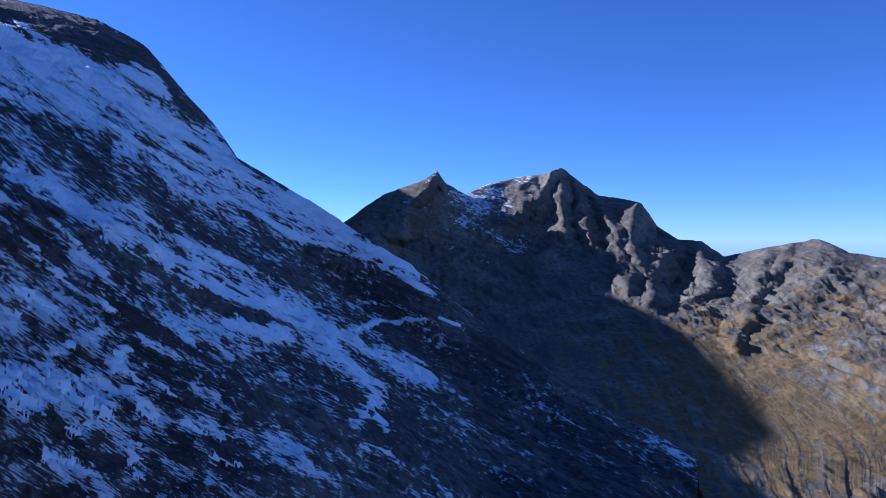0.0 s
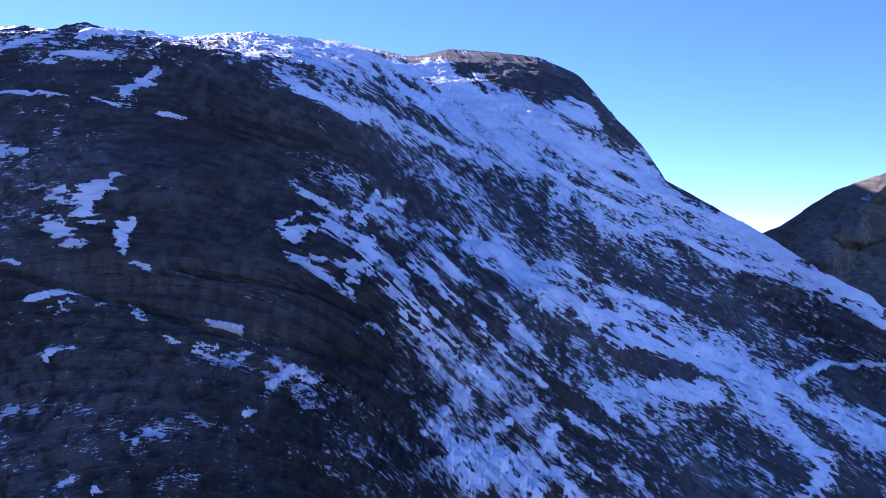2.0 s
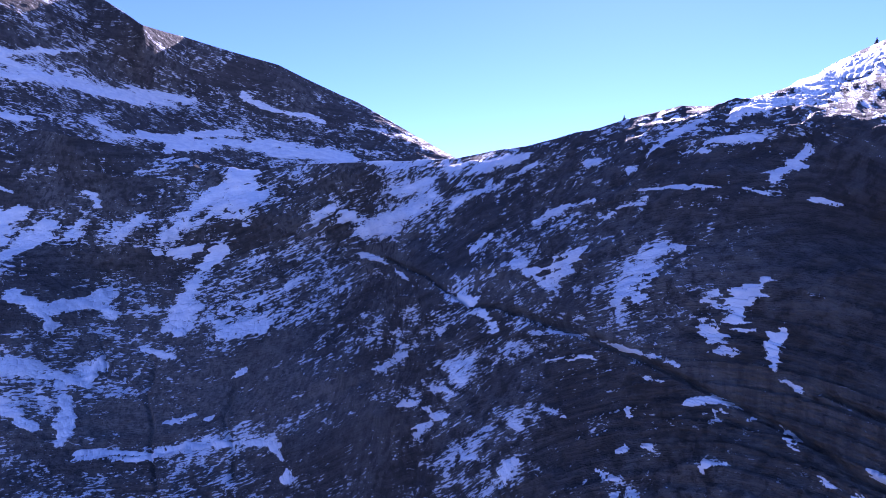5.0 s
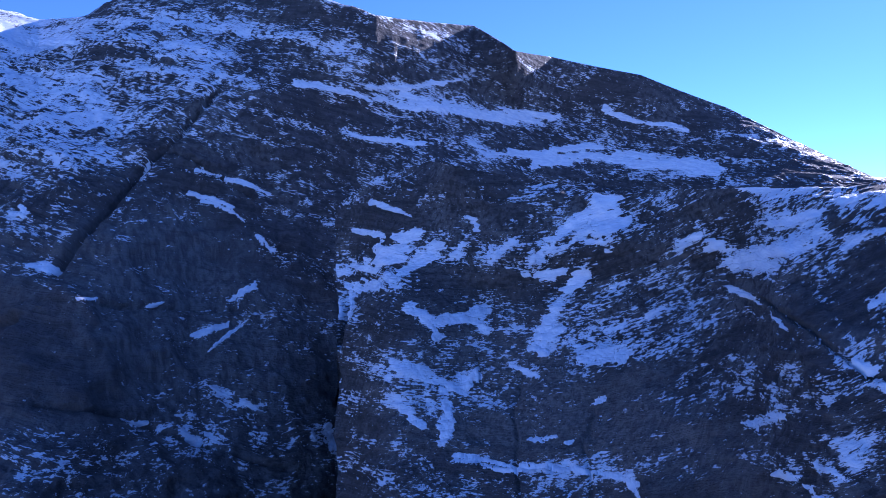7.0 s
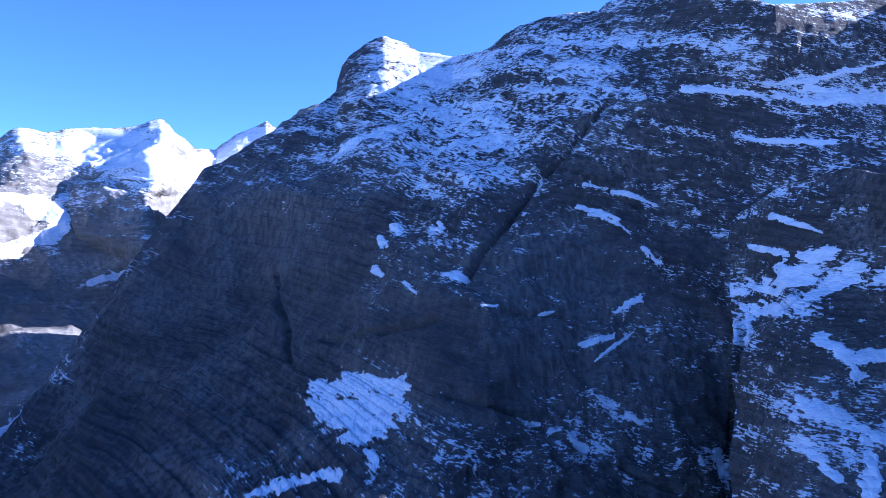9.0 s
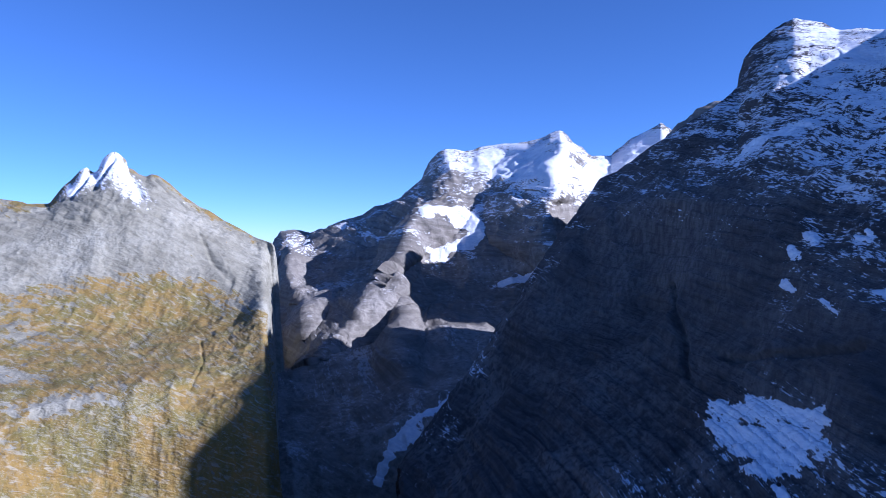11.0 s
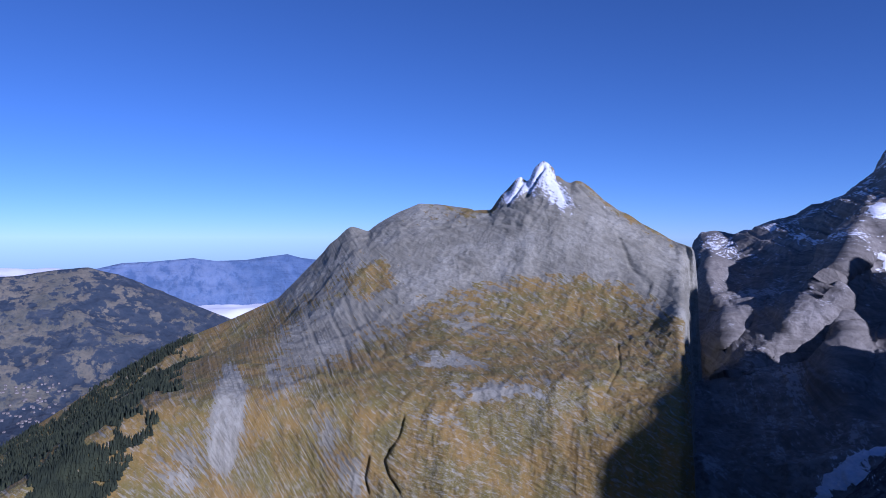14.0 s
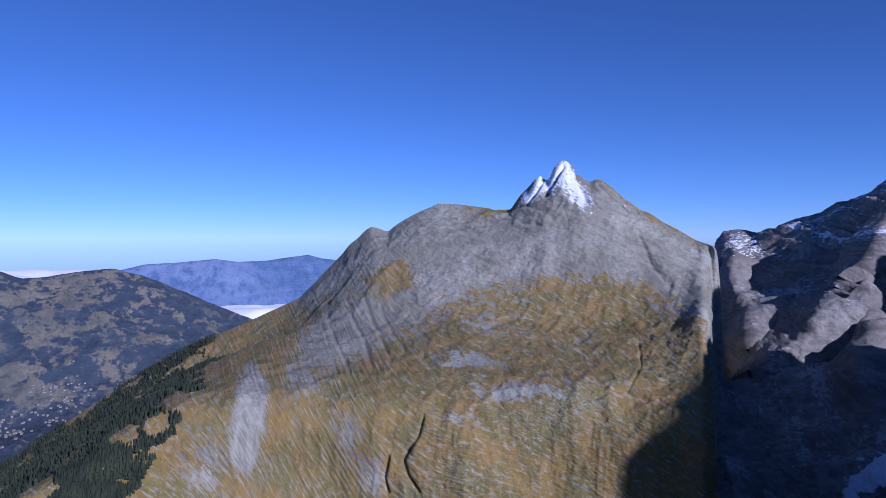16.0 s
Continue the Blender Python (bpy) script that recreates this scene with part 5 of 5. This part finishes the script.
terrain("glacier_mountain", "snow-capped limestone mountain with a small hanging glacier", far_rock, loft(GLACIER, 0.09, 60, soft=0.5), [(160, 0.1), (190, 0.1)], (20, 300), (9, 36), 5, ribs=(12, 200),
        snow=spots(0.05, (167.5, 4.72, 7.4, 0.41, 0.51), (162.8, 4.51, 4.6, 0.41, 0.54), (167.5, 3.82, 6.9, 0.50, 0.12), (171.5, 3.66, 3.2, 0.37, 0.09), (183.9, 4.54, 2.3, 0.38, 0.12), (179.9, 4.54, 2.8, 0.36, 0.06), (169.5, 3.26, 6.4, 0.26, -0.03), (157.1, 4.72, 2.8, 0.33, 0.72)), grass=spots(0, (183.9, 3.66, 1.8, 0.73, 0.09)), cuts=several(),
        spurs=several((95, 1.3, 3.0, (185.4, 4.9), (185.49, 4.48), (184.86, 3.78), (183.87, 3.28)),
               (130, 2.4, 5.0, (174.69, 4.2), (175.68, 3.95), (176.31, 3.55), (178.2, 3.48), (180.27, 3.33), (181.98, 3.07), (182.79, 2.75)),
               (190, 5.0, 1.6, (163.44, 4.88), (163.98, 4.4), (164.25, 4.08), (163.5, 3.4))),
        parts=several(("snow_summit", "snow-covered broad summit with rock bands", spots(0, (166.4, 4.59, 7.8, 0.37, 1.0))),
               ("scree_spur", "sunlit grey scree spur", spots(0, (179.9, 2.93, 2.8, 0.97, 1.0)))), seed=3)
terrain("meadow_mountain", "ochre grass mountain with grey scree and white summit", meadow_rock, loft(MEADOW, 0.09, 50, soft=0.25, crest_soft=0.1), [(180, 0.5), (198, 0.42), (207, 0.25), (211, 0.9), (215, 1.6), (222, 1.8), (230, 0.7), (244, 0.5)], (5, 90), (0.6, 12), 5, fan=1000, ribs=(1.6, 30),
        rough=spots(1, (197.7, 4.48, 2.19, 0.42, 2.20), (204.9, 3.82, 6.57, 0.20, -0.60), (193.2, 3.68, 3.50, 0.18, -0.50), (196.6, 1.60, 6.57, 0.40, 0.60)),
        snow=spots(0, (197.7, 4.88, 1.14, 0.24, 0.55), (199.5, 4.88, 0.79, 0.30, 0.50), (200.4, 4.64, 0.61, 0.20, 0.35), (196.2, 4.30, 0.70, 0.30, 0.55), (194.8, 5.38, 0.70, 0.20, 0.42), (198.5, 4.70, 1.31, 0.24, 0.25), (196.8, 4.50, 1.31, 0.20, 0.25), (200.9, 4.62, 0.88, 0.12, 0.20), (193.1, 4.54, 0.70, 0.20, 0.12)),
        grass=spots(0.86, (186.2, 4.6, 0.7, 2.4, -1.0), (197.8, 4.48, 3.07, 0.42, -1.00), (194.1, 4.26, 2.63, 0.38, -0.80), (210.3, 4.78, 4.82, 0.78, -0.80), (203.4, 3.88, 5.69, 0.38, -0.90), (196.7, 3.76, 5.69, 0.22, -0.90), (207.6, 3.48, 3.07, 0.24, -0.50), (189.0, 4.14, 2.19, 0.52, -0.60), (193.2, 3.52, 3.07, 0.08, -0.30), (191.5, 3.88, 3.94, 0.28, -0.80), (188.1, 3.70, 1.97, 0.64, -0.70), (206.7, 3.70, 3.50, 0.18, -0.50), (201.2, 3.52, 3.50, 0.10, -0.35), (216.6, 5.31, 1.97, 0.80, -0.70), (214.8, 4.84, 2.19, 0.50, -0.60), (214.3, 3.16, 2.41, 0.52, -0.60), (210.3, 3.04, 2.63, 0.34, -0.40), (217.2, 2.70, 1.53, 0.92, -0.45), (214.8, 2.58, 1.75, 0.24, -0.35), (211.2, 3.60, 1.97, 0.16, 0.95), (222.2, 1.96, 0.88, 0.44, -1.30), (223.1, 1.42, 0.79, 0.30, -0.70), (225.8, 1.10, 1.97, 0.56, -0.50), (212.9, 0.90, 1.75, 0.42, -0.45), (205.7, 2.36, 2.63, 0.10, -0.60), (202.0, 1.98, 3.50, 0.12, -0.60), (206.6, 1.64, 2.41, 0.08, -0.55), (203.4, 2.86, 1.97, 0.22, -0.40), (215.1, 1.50, 1.09, 0.18, -0.45), (219.2, 2.32, 0.96, 0.36, -0.45), (197.0, 1.94, 2.63, 0.14, -0.15), (186.9, 3.60, 1.09, 1.00, -0.50), (213.0, 2.24, 3.94, 0.30, 0.20), (210.2, 1.78, 3.94, 0.28, 0.25), (220.9, 2.68, 1.53, 0.60, 0.30)),
        tone=spots(0, (222.1, 1.96, 1.05, 0.62, 0.80), (223.1, 1.42, 0.70, 0.26, 0.60), (213.9, 3.20, 2.63, 0.46, 0.35), (205.7, 2.36, 2.63, 0.10, 0.50), (202.0, 1.98, 3.50, 0.12, 0.50), (206.6, 1.64, 2.41, 0.08, 0.50), (212.4, 0.90, 1.31, 0.36, 0.50), (225.8, 1.10, 1.31, 0.42, 0.50)),
        cuts=several((6, (208.81, 1.660, 0.13, 0.030), (209.17, 1.480, 0.13, 0.030), (209.98, 1.320, 0.13, 0.030)),
              (6, (209.98, 1.320, 0.13, 0.030), (210.43, 1.200, 0.13, 0.030), (209.98, 0.920, 0.13, 0.030), (209.17, 0.600, 0.13, 0.030)),
              (6, (211.60, 1.240, 0.13, 0.030), (211.96, 0.940, 0.13, 0.030), (211.69, 0.600, 0.13, 0.030)),
              (2.2, (191.89, 2.620, 0.12, 0.030), (191.71, 2.260, 0.12, 0.030), (192.70, 1.800, 0.12, 0.030)),
              (2, (215.11, 3.580, 0.20, 0.050), (214.30, 3.060, 0.20, 0.050), (212.95, 2.340, 0.20, 0.050)),
              (2, (213.58, 3.420, 0.20, 0.050), (212.50, 2.840, 0.20, 0.050), (211.51, 2.400, 0.20, 0.050)),
              (2, (212.32, 3.260, 0.20, 0.050), (211.42, 2.820, 0.20, 0.050), (210.43, 2.560, 0.20, 0.050)),
              (2, (216.64, 3.520, 0.20, 0.050), (215.92, 2.740, 0.20, 0.050), (214.75, 2.300, 0.20, 0.050)),
              (4, (212.50, 3.440, 0.30, 0.020), (210.70, 3.300, 0.30, 0.020), (208.90, 3.220, 0.30, 0.020)),
              (3, (203.95, 5.188, 0.30, 0.020), (198.46, 3.880, 0.30, 0.020), (193.24, 3.960, 0.30, 0.020)),
              (4, (207.55, 4.260, 0.25, 0.020), (202.96, 4.200, 0.25, 0.020), (199.45, 3.860, 0.25, 0.020)),
              (5, (191.89, 3.960, 0.20, 0.050), (190.99, 3.640, 0.20, 0.050), (189.55, 3.420, 0.20, 0.050)),
              (2, (210.25, 2.380, 0.20, 0.040), (205.66, 2.600, 0.20, 0.040), (201.16, 3.040, 0.20, 0.040)),
              (2, (205.66, 1.280, 0.25, 0.030), (201.07, 1.580, 0.25, 0.030), (196.57, 1.800, 0.25, 0.030), (192.88, 1.840, 0.25, 0.030)),
              (2, (202.96, 0.920, 0.25, 0.030), (198.82, 1.380, 0.25, 0.030), (194.41, 1.480, 0.25, 0.030)),
              (2, (201.16, 3.380, 0.20, 0.040), (196.66, 3.100, 0.20, 0.040), (190.99, 2.660, 0.20, 0.040)),
              (2, (204.31, 3.280, 0.20, 0.040), (199.81, 2.800, 0.20, 0.040), (193.96, 2.440, 0.20, 0.040)),
              (9, (197.74, 4.880, 0.20, 0.050), (198.46, 4.660, 0.20, 0.050), (199.18, 4.480, 0.20, 0.050)),
              (9, (197.02, 5.438, 0.20, 0.050), (196.30, 4.640, 0.20, 0.050), (195.85, 4.240, 0.20, 0.050)),
              (7, (194.95, 4.840, 0.20, 0.050), (194.05, 4.640, 0.20, 0.050), (192.97, 4.520, 0.20, 0.050)),
              (8, (199.09, 5.062, 0.20, 0.050), (199.81, 4.620, 0.20, 0.050), (200.44, 4.440, 0.20, 0.050))),
        parts=several(("summit_cone", "snow-dusted rocky summit cone", spots(0, (197.7, 4.48, 2.41, 0.38, 1.00))),
               ("scree_slope", "smooth grey scree below the crest", spots(0, (204.9, 3.88, 7.01, 0.26, 1.00), (192.8, 3.66, 3.50, 0.18, 1.00))),
               ("pale_cliff", "pale limestone cliff above the forest", spots(0, (222.1, 1.96, 1.05, 0.62, 1.00), (223.1, 1.42, 0.70, 0.26, 1.00)))), seed=4)
terrain("valley_mountain", "rugged grey peaks above brown grassy slopes", east_rock, loft(EAST, 0.09, 55, soft=0.8), [(-40, 0.3), (10, 0.5)], (10, 260), (3, 30), 4, ribs=(7, 55), rough=spots(1, (-14.3, 1.19, 16.1, 1.01, -0.60), (-13.3, 3.55, 7.8, 0.88, 1.20), (-26.3, 3.41, 7.4, 0.53, 0.50), (-28.3, 1.12, 11.5, 0.85, -0.50)),
        snow=spots(0, (-0.7, 3.85, 2.8, 0.30, 0.18), (-3.9, 3.85, 2.3, 0.25, 0.21), (-2.1, 3.39, 3.7, 0.61, 0.11), (-5.3, 3.10, 1.8, 0.36, 0.12)), grass=spots(0.33, (-26.4, 1.26, 7.8, 0.90, 0.47), (-23.7, 2.05, 5.5, 0.57, 0.26), (-29.9, 3.10, 5.5, 0.71, 0.13), (-14.2, 3.41, 9.2, 0.95, -0.30), (-30.0, 2.05, 5.5, 0.30, -0.26), (-29.3, 1.59, 4.1, 0.16, -0.26), (-27.0, 3.85, 4.1, 0.18, -0.17)), spurs=several((170, 5.0, 1.4, (0.52, 3.95), (1.96, 3.82), (3.13, 3.62), (4.48, 3.05), (5.38, 2.69)),
               (80, 1.8, 1.0, (-9.38, 4.28), (-8.03, 3.69), (-7.76, 3.51)),
               (90, 1.6, 0.9, (-9.5, 4.2), (-9.65, 3.51), (-9.56, 3.22), (-9.83, 3.05)),
               (60, 1.6, 1.6, (-7.04, 3.98), (-6.14, 3.62), (-5.15, 3.36)),
               (80, 1.2, 0.9, (-10.46, 3.95), (-11.27, 3.58), (-11.99, 3.16), (-12.4, 2.9)),
               (85, 1.4, 0.9, (-11.99, 3.89), (-13.07, 3.58), (-13.97, 3.38), (-14.06, 2.78)),
               (90, 1.2, 1.0, (-15.41, 4.2), (-15.05, 3.53), (-15.23, 3.05), (-14.78, 2.56)),
               (100, 1.6, 1.4, (-18.2, 3.93), (-16.85, 3.11), (-16.31, 2.49)),
               (70, 0.9, 1.1, (-19.64, 3.95), (-20.27, 3.47)),
               (60, 1.0, 1.2, (-21.53, 3.87), (-20.72, 3.22), (-19.1, 2.71)),
               (60, 1.2, 0.8, (-24.86, 3.93), (-24.14, 3.45), (-23.33, 2.71), (-22.52, 2.09)),
               (40, 1.2, 0.8, (-26.3, 4.1), (-25.67, 3.58), (-24.5, 3.29)),
               (35, 2.6, 1.5, (-29.18, 3.96), (-28.55, 3.45), (-26.48, 3.13), (-24.5, 2.7))),
        cuts=several((9, (-25.67, 2.16, 0.3, 0.03), (-27.92, 2.0, 0.3, 0.04), (-30.08, 1.82, 0.3, 0.04), (-32.33, 1.72, 0.3, 0.04))),
        parts=several(("jagged_summit", "jagged sunlit summit with steep ribs", spots(0, (-10.2, 3.50, 3.2, 0.49, 1.0))),
               ("limestone_terrace", "pale broken limestone terrace in brown grass", spots(0, (-29.3, 1.86, 4.1, 0.33, 1.0)))), seed=5)
terrain("forested_hill", "forested hill with pale pastures above a village, coloured blue with haze", forest, loft(HILL, 0.12, 30), [(200, 0.0), (250, 0.0)], (40, 500), (2, 60), 3, grass=spots(0.36, (240.0, 2.6, 3.0, 0.3, 0.25), (236.5, 2.1, 2.2, 0.16, 0.3), (239.5, 1.5, 2.4, 0.18, 0.3), (234.5, 2.85, 2.4, 0.12, 0.4), (236.5, 1.25, 1.6, 0.12, 0.25)), seed=6)
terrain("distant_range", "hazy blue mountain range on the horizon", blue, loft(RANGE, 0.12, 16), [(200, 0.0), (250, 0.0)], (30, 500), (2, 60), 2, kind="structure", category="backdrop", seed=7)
# a long summit ridge behind the slope, whose shadow lies in the valley
r0, z0 = np.array(SUMMIT).T
rr = np.linspace(r0[0], r0[-1], 80)
zz = np.interp(rr, r0, z0)
side = np.linspace(-1, 1, 41)
wide = 700.0 * np.sign(side) * np.abs(side) ** 1.1
b = radians(SUMMIT_BEARING)
across, ahead = np.array([math.cos(b), math.sin(b), 0]), np.array([-math.sin(b), math.cos(b), 0])
g = rr[:, None, None] * ahead + wide[None, :, None] * across + (zz[:, None] - 2.0 * np.abs(wide)[None, :])[..., None] * np.array([0, 0, 1.0])
g[..., 2] += 8 * fractal(g / 90, 4, 0.5, 77) * np.clip(np.abs(side) * 4, 0.3, 1)[None, :]
me = mesh_of("summit_ridge", g, np.ones((79, 40), bool))
me.materials.append(far_rock)
tagged(new("summit_ridge", me), "rocky summit ridge hidden behind the slate slope", "mountain")

# the valley ground, out to the horizon, and the far hills all round
r = np.concatenate([np.linspace(0.0, 60, 12), np.geomspace(70, 4900, 90)])
a = np.radians(np.arange(-70, 291, 1.0))[:, None]
z = np.where(r < 2260, -125 - 0.35 * r, -916.0)[None, :] + 0 * a
g = np.stack([-np.sin(a) * r, np.cos(a) * r, z], -1)
terrain("ground", "dark valley floor between the mountains", valley_floor, (np.degrees(a[:, 0]), np.arange(len(r)) * 1.0, g), [(-70, 0.0), (291, 0.0)], (12, 120), (1, 20), -9, grass=spots(0.5), kind="structure", category="ground", seed=8)
RING = [[(-70, 4600, -800), (291, 4600, -800)], [(-70, 4650, -250), (291, 4650, -250)], [(-70, 4750, -130), (291, 4750, -130)]]
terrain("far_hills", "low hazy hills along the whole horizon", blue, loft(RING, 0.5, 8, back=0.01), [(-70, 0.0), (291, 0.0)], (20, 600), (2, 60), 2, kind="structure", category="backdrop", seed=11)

# ---- snow ----
for noted in DRIFTS:
    snow_patch(*noted)


# ---- small things ----
def plain_material(name, a, b, scale=1.0, rough=0.9):
    m, t, p = nodes_of(name)
    place = t.nodes.new("ShaderNodeNewGeometry").outputs["Position"]
    n = grain(t, place, scale, detail=5, rough=0.65)
    link(t, mix(t, ramp(t, n, 0.35, 0.65), a, b), p.inputs["Base Color"])
    p.inputs["Roughness"].default_value = rough
    return m


stone_grey = plain_material("cairn_stone", (0.06, 0.055, 0.05), (0.16, 0.145, 0.13), 4.0)
needle = plain_material("conifer_needles", (0.012, 0.02, 0.01), (0.035, 0.045, 0.02), 0.05)
plaster = plain_material("weathered_plaster", (0.22, 0.2, 0.18), (0.36, 0.33, 0.3), 0.3)
slates = plain_material("grey_roof_slates", (0.12, 0.11, 0.11), (0.2, 0.18, 0.17), 0.5)
fog_white = plain_material("valley_fog", (0.78, 0.8, 0.84), (0.9, 0.9, 0.9), 0.004)


def on_slope(name, bearing, step):
    """The point of a slope at a bearing and step."""
    az, V, g = SHEETS[name][:3]
    return g[min(np.searchsorted(az, bearing), len(az) - 1), min(np.searchsorted(V, step), len(V) - 1)]


def part(name, bm, material, parent, label=""):
    me = bpy.data.meshes.new(name)
    bm.to_mesh(me)
    bm.free()
    me.materials.append(material)
    ob = tagged(new(name, me), label)
    ob.parent = parent
    return ob


def cairn(label, bearing, step, height):
    """A pile of flat stones on the crest."""
    rnd = random.Random(int(bearing * 10))
    base = tagged(new("cairn"), label, "cairn", "cairns on the ridge")
    base.location = on_slope("rock_slope", bearing, step) - np.array([0, 0, 0.15])
    z = 0.0
    for k in range(9):
        w = height * (0.42 - 0.034 * k)
        h = height / 8
        for side in range(3 if k < 4 else 1):
            bm = bmesh.new()
            bmesh.ops.create_icosphere(bm, subdivisions=1, radius=1.0)
            for v in bm.verts:
                v.co = Vector((v.co.x * w * 0.8, v.co.y * w * 0.65, v.co.z * h * 0.7)) * rnd.uniform(0.85, 1.15)
            stone = part("stone", bm, stone_grey, base)
            turn = rnd.uniform(0, 6.28) if side == 0 else side * 2.1 + k
            out = 0.0 if k >= 4 else w * 0.55
            stone.matrix_local = Matrix.LocRotScale((math.cos(turn) * out, math.sin(turn) * out, z + h * 0.5), Euler((rnd.uniform(-0.15, 0.15), rnd.uniform(-0.15, 0.15), turn)), None)
        z += h


cairn("small pile of stones on the dark ridge crest", 68.2, 5.0, 1.3)
cairn("tall narrow stone cairn on the snowy ridge crest", 51.2, 5.0, 2.8)

# conifers on the flank above the valley
rnd = np.random.default_rng(5)
az, V, g = SHEETS["meadow_mountain"][:3]
verts, faces = [], []
tiers = [(0.0, 0.34, 0.45), (0.25, 0.27, 0.72), (0.5, 0.18, 1.0)]
ring = np.array([(math.cos(k * math.pi / 3), math.sin(k * math.pi / 3)) for k in range(6)])
i, j = rnd.integers(np.searchsorted(az, 223.0), len(az), 60000), rnd.integers(0, np.searchsorted(V, 5.3), 60000)
stand = g[i, j] + np.stack([rnd.uniform(-3, 3, 60000), rnd.uniform(-3, 3, 60000), np.zeros(60000)], -1)
tree_line = np.interp(V[j], (0.4, 0.9, 1.5, 2.2, 3.2, 5.2), (231.6, 230.0, 228.2, 226.4, 225.2, 225.6))
clearings = spots(0, (227.8, 2.15, 1.5, 0.16, 1.0), (229.3, 1.76, 1.0, 0.16, 1.0), (228.6, 1.42, 1.6, 0.1, 1.0), (231.6, 0.95, 0.9, 0.16, 1.0), (231.3, 1.85, 0.8, 0.2, 0.9), (234.3, 2.2, 0.9, 0.12, 0.9))(az, V)[i, j]
wooded = (fractal(stand / 60.0, 3, 0.5, 61) < 0.34) & (az[i] > tree_line + 1.1 * fractal(stand / 30.0, 3, 0.5, 66)) & (clearings + 0.25 * fractal(stand / 20.0, 3, 0.5, 67) < 0.5)
for p in stand[wooded][:22000]:
    h = rnd.uniform(4.5, 8.5)
    first = len(verts)
    turn = rnd.uniform(0, 1)
    c, s = math.cos(turn), math.sin(turn)
    for lo, wide, hi in tiers:
        at = len(verts)
        for x, y in ring:
            q = rnd.uniform(0.8, 1.2) * wide * h * 0.75
            verts.append((p[0] + (c * x - s * y) * q, p[1] + (s * x + c * y) * q, p[2] + lo * h + rnd.uniform(-0.05, 0.05) * h))
        verts.append((p[0], p[1], p[2] + hi * h))
        faces += [(at + k, at + (k + 1) % 6, at + 6) for k in range(6)]
me = bpy.data.meshes.new("conifer_forest")
me.from_pydata(verts, [], faces)
me.materials.append(needle)
tagged(new("conifer_forest", me), "dark conifer forest with clearings on the lower flank", "forest", kind="stuff")

# village houses on the valley floor
bm = bmesh.new()
bmesh.ops.create_cube(bm, size=1.0)
for v in bm.verts:
    v.co = Vector((v.co.x * 9, v.co.y * 7, (v.co.z + 0.5) * 5 - 1))
house = tagged(new("house"), "pale plastered village house with a grey gable roof", "house", "village houses")
part("wall", bm, plaster, house)
bm = bmesh.new()
corners = [bm.verts.new(c) for c in ((-5.2, -4.2, 3.8), (5.2, -4.2, 3.8), (5.2, 4.2, 3.8), (-5.2, 4.2, 3.8), (-5.2, 0, 6.8), (5.2, 0, 6.8))]
for f in ((0, 1, 5, 4), (2, 3, 4, 5), (0, 4, 3), (1, 2, 5), (3, 2, 1, 0)):
    bm.faces.new([corners[k] for k in f])
part("roof", bm, slates, house, "grey gable roof")
rng = random.Random(12)
house.matrix_basis = pose(*on_slope("forested_hill", 237.0, 1.0), 0, 0, 20)
for k in range(110):
    near_street = rng.gauss(0, 0.2)
    bearing = rng.uniform(234.0, 241.0)
    spot = on_slope("forested_hill", bearing, 0.95 + near_street + 0.05 * (238 - bearing))
    copy_thing(house, pose(*spot, 0, 0, rng.uniform(0, 180)))

# fog over the far lowland
fa, fr = np.arange(200.0, 262.0, 0.25), np.linspace(3930, 4580, 40)
high = 1 / (1 + np.exp(-(fa - 231.3) * 1.6))
fz = (-330 + high * 148)[:, None] + (90 * high[:, None] - 10) * ((fr - 4020) / 560)[None, :] - 260 * np.exp(-(fr - 3930) / 45)[None, :]
a = np.radians(fa)[:, None]
g = np.stack([-np.sin(a) * fr, np.cos(a) * fr, fz], -1)
g[..., 2] += 9 * fractal(g * np.array([1, 1, 0]) / 160.0, 4, 0.5, 91)
tagged(new("valley_fog", mesh_of("valley_fog", g, np.ones((len(fa) - 1, 39), bool), {}, fog_white)), "white sea of fog over the far lowland", "fog", kind="structure")
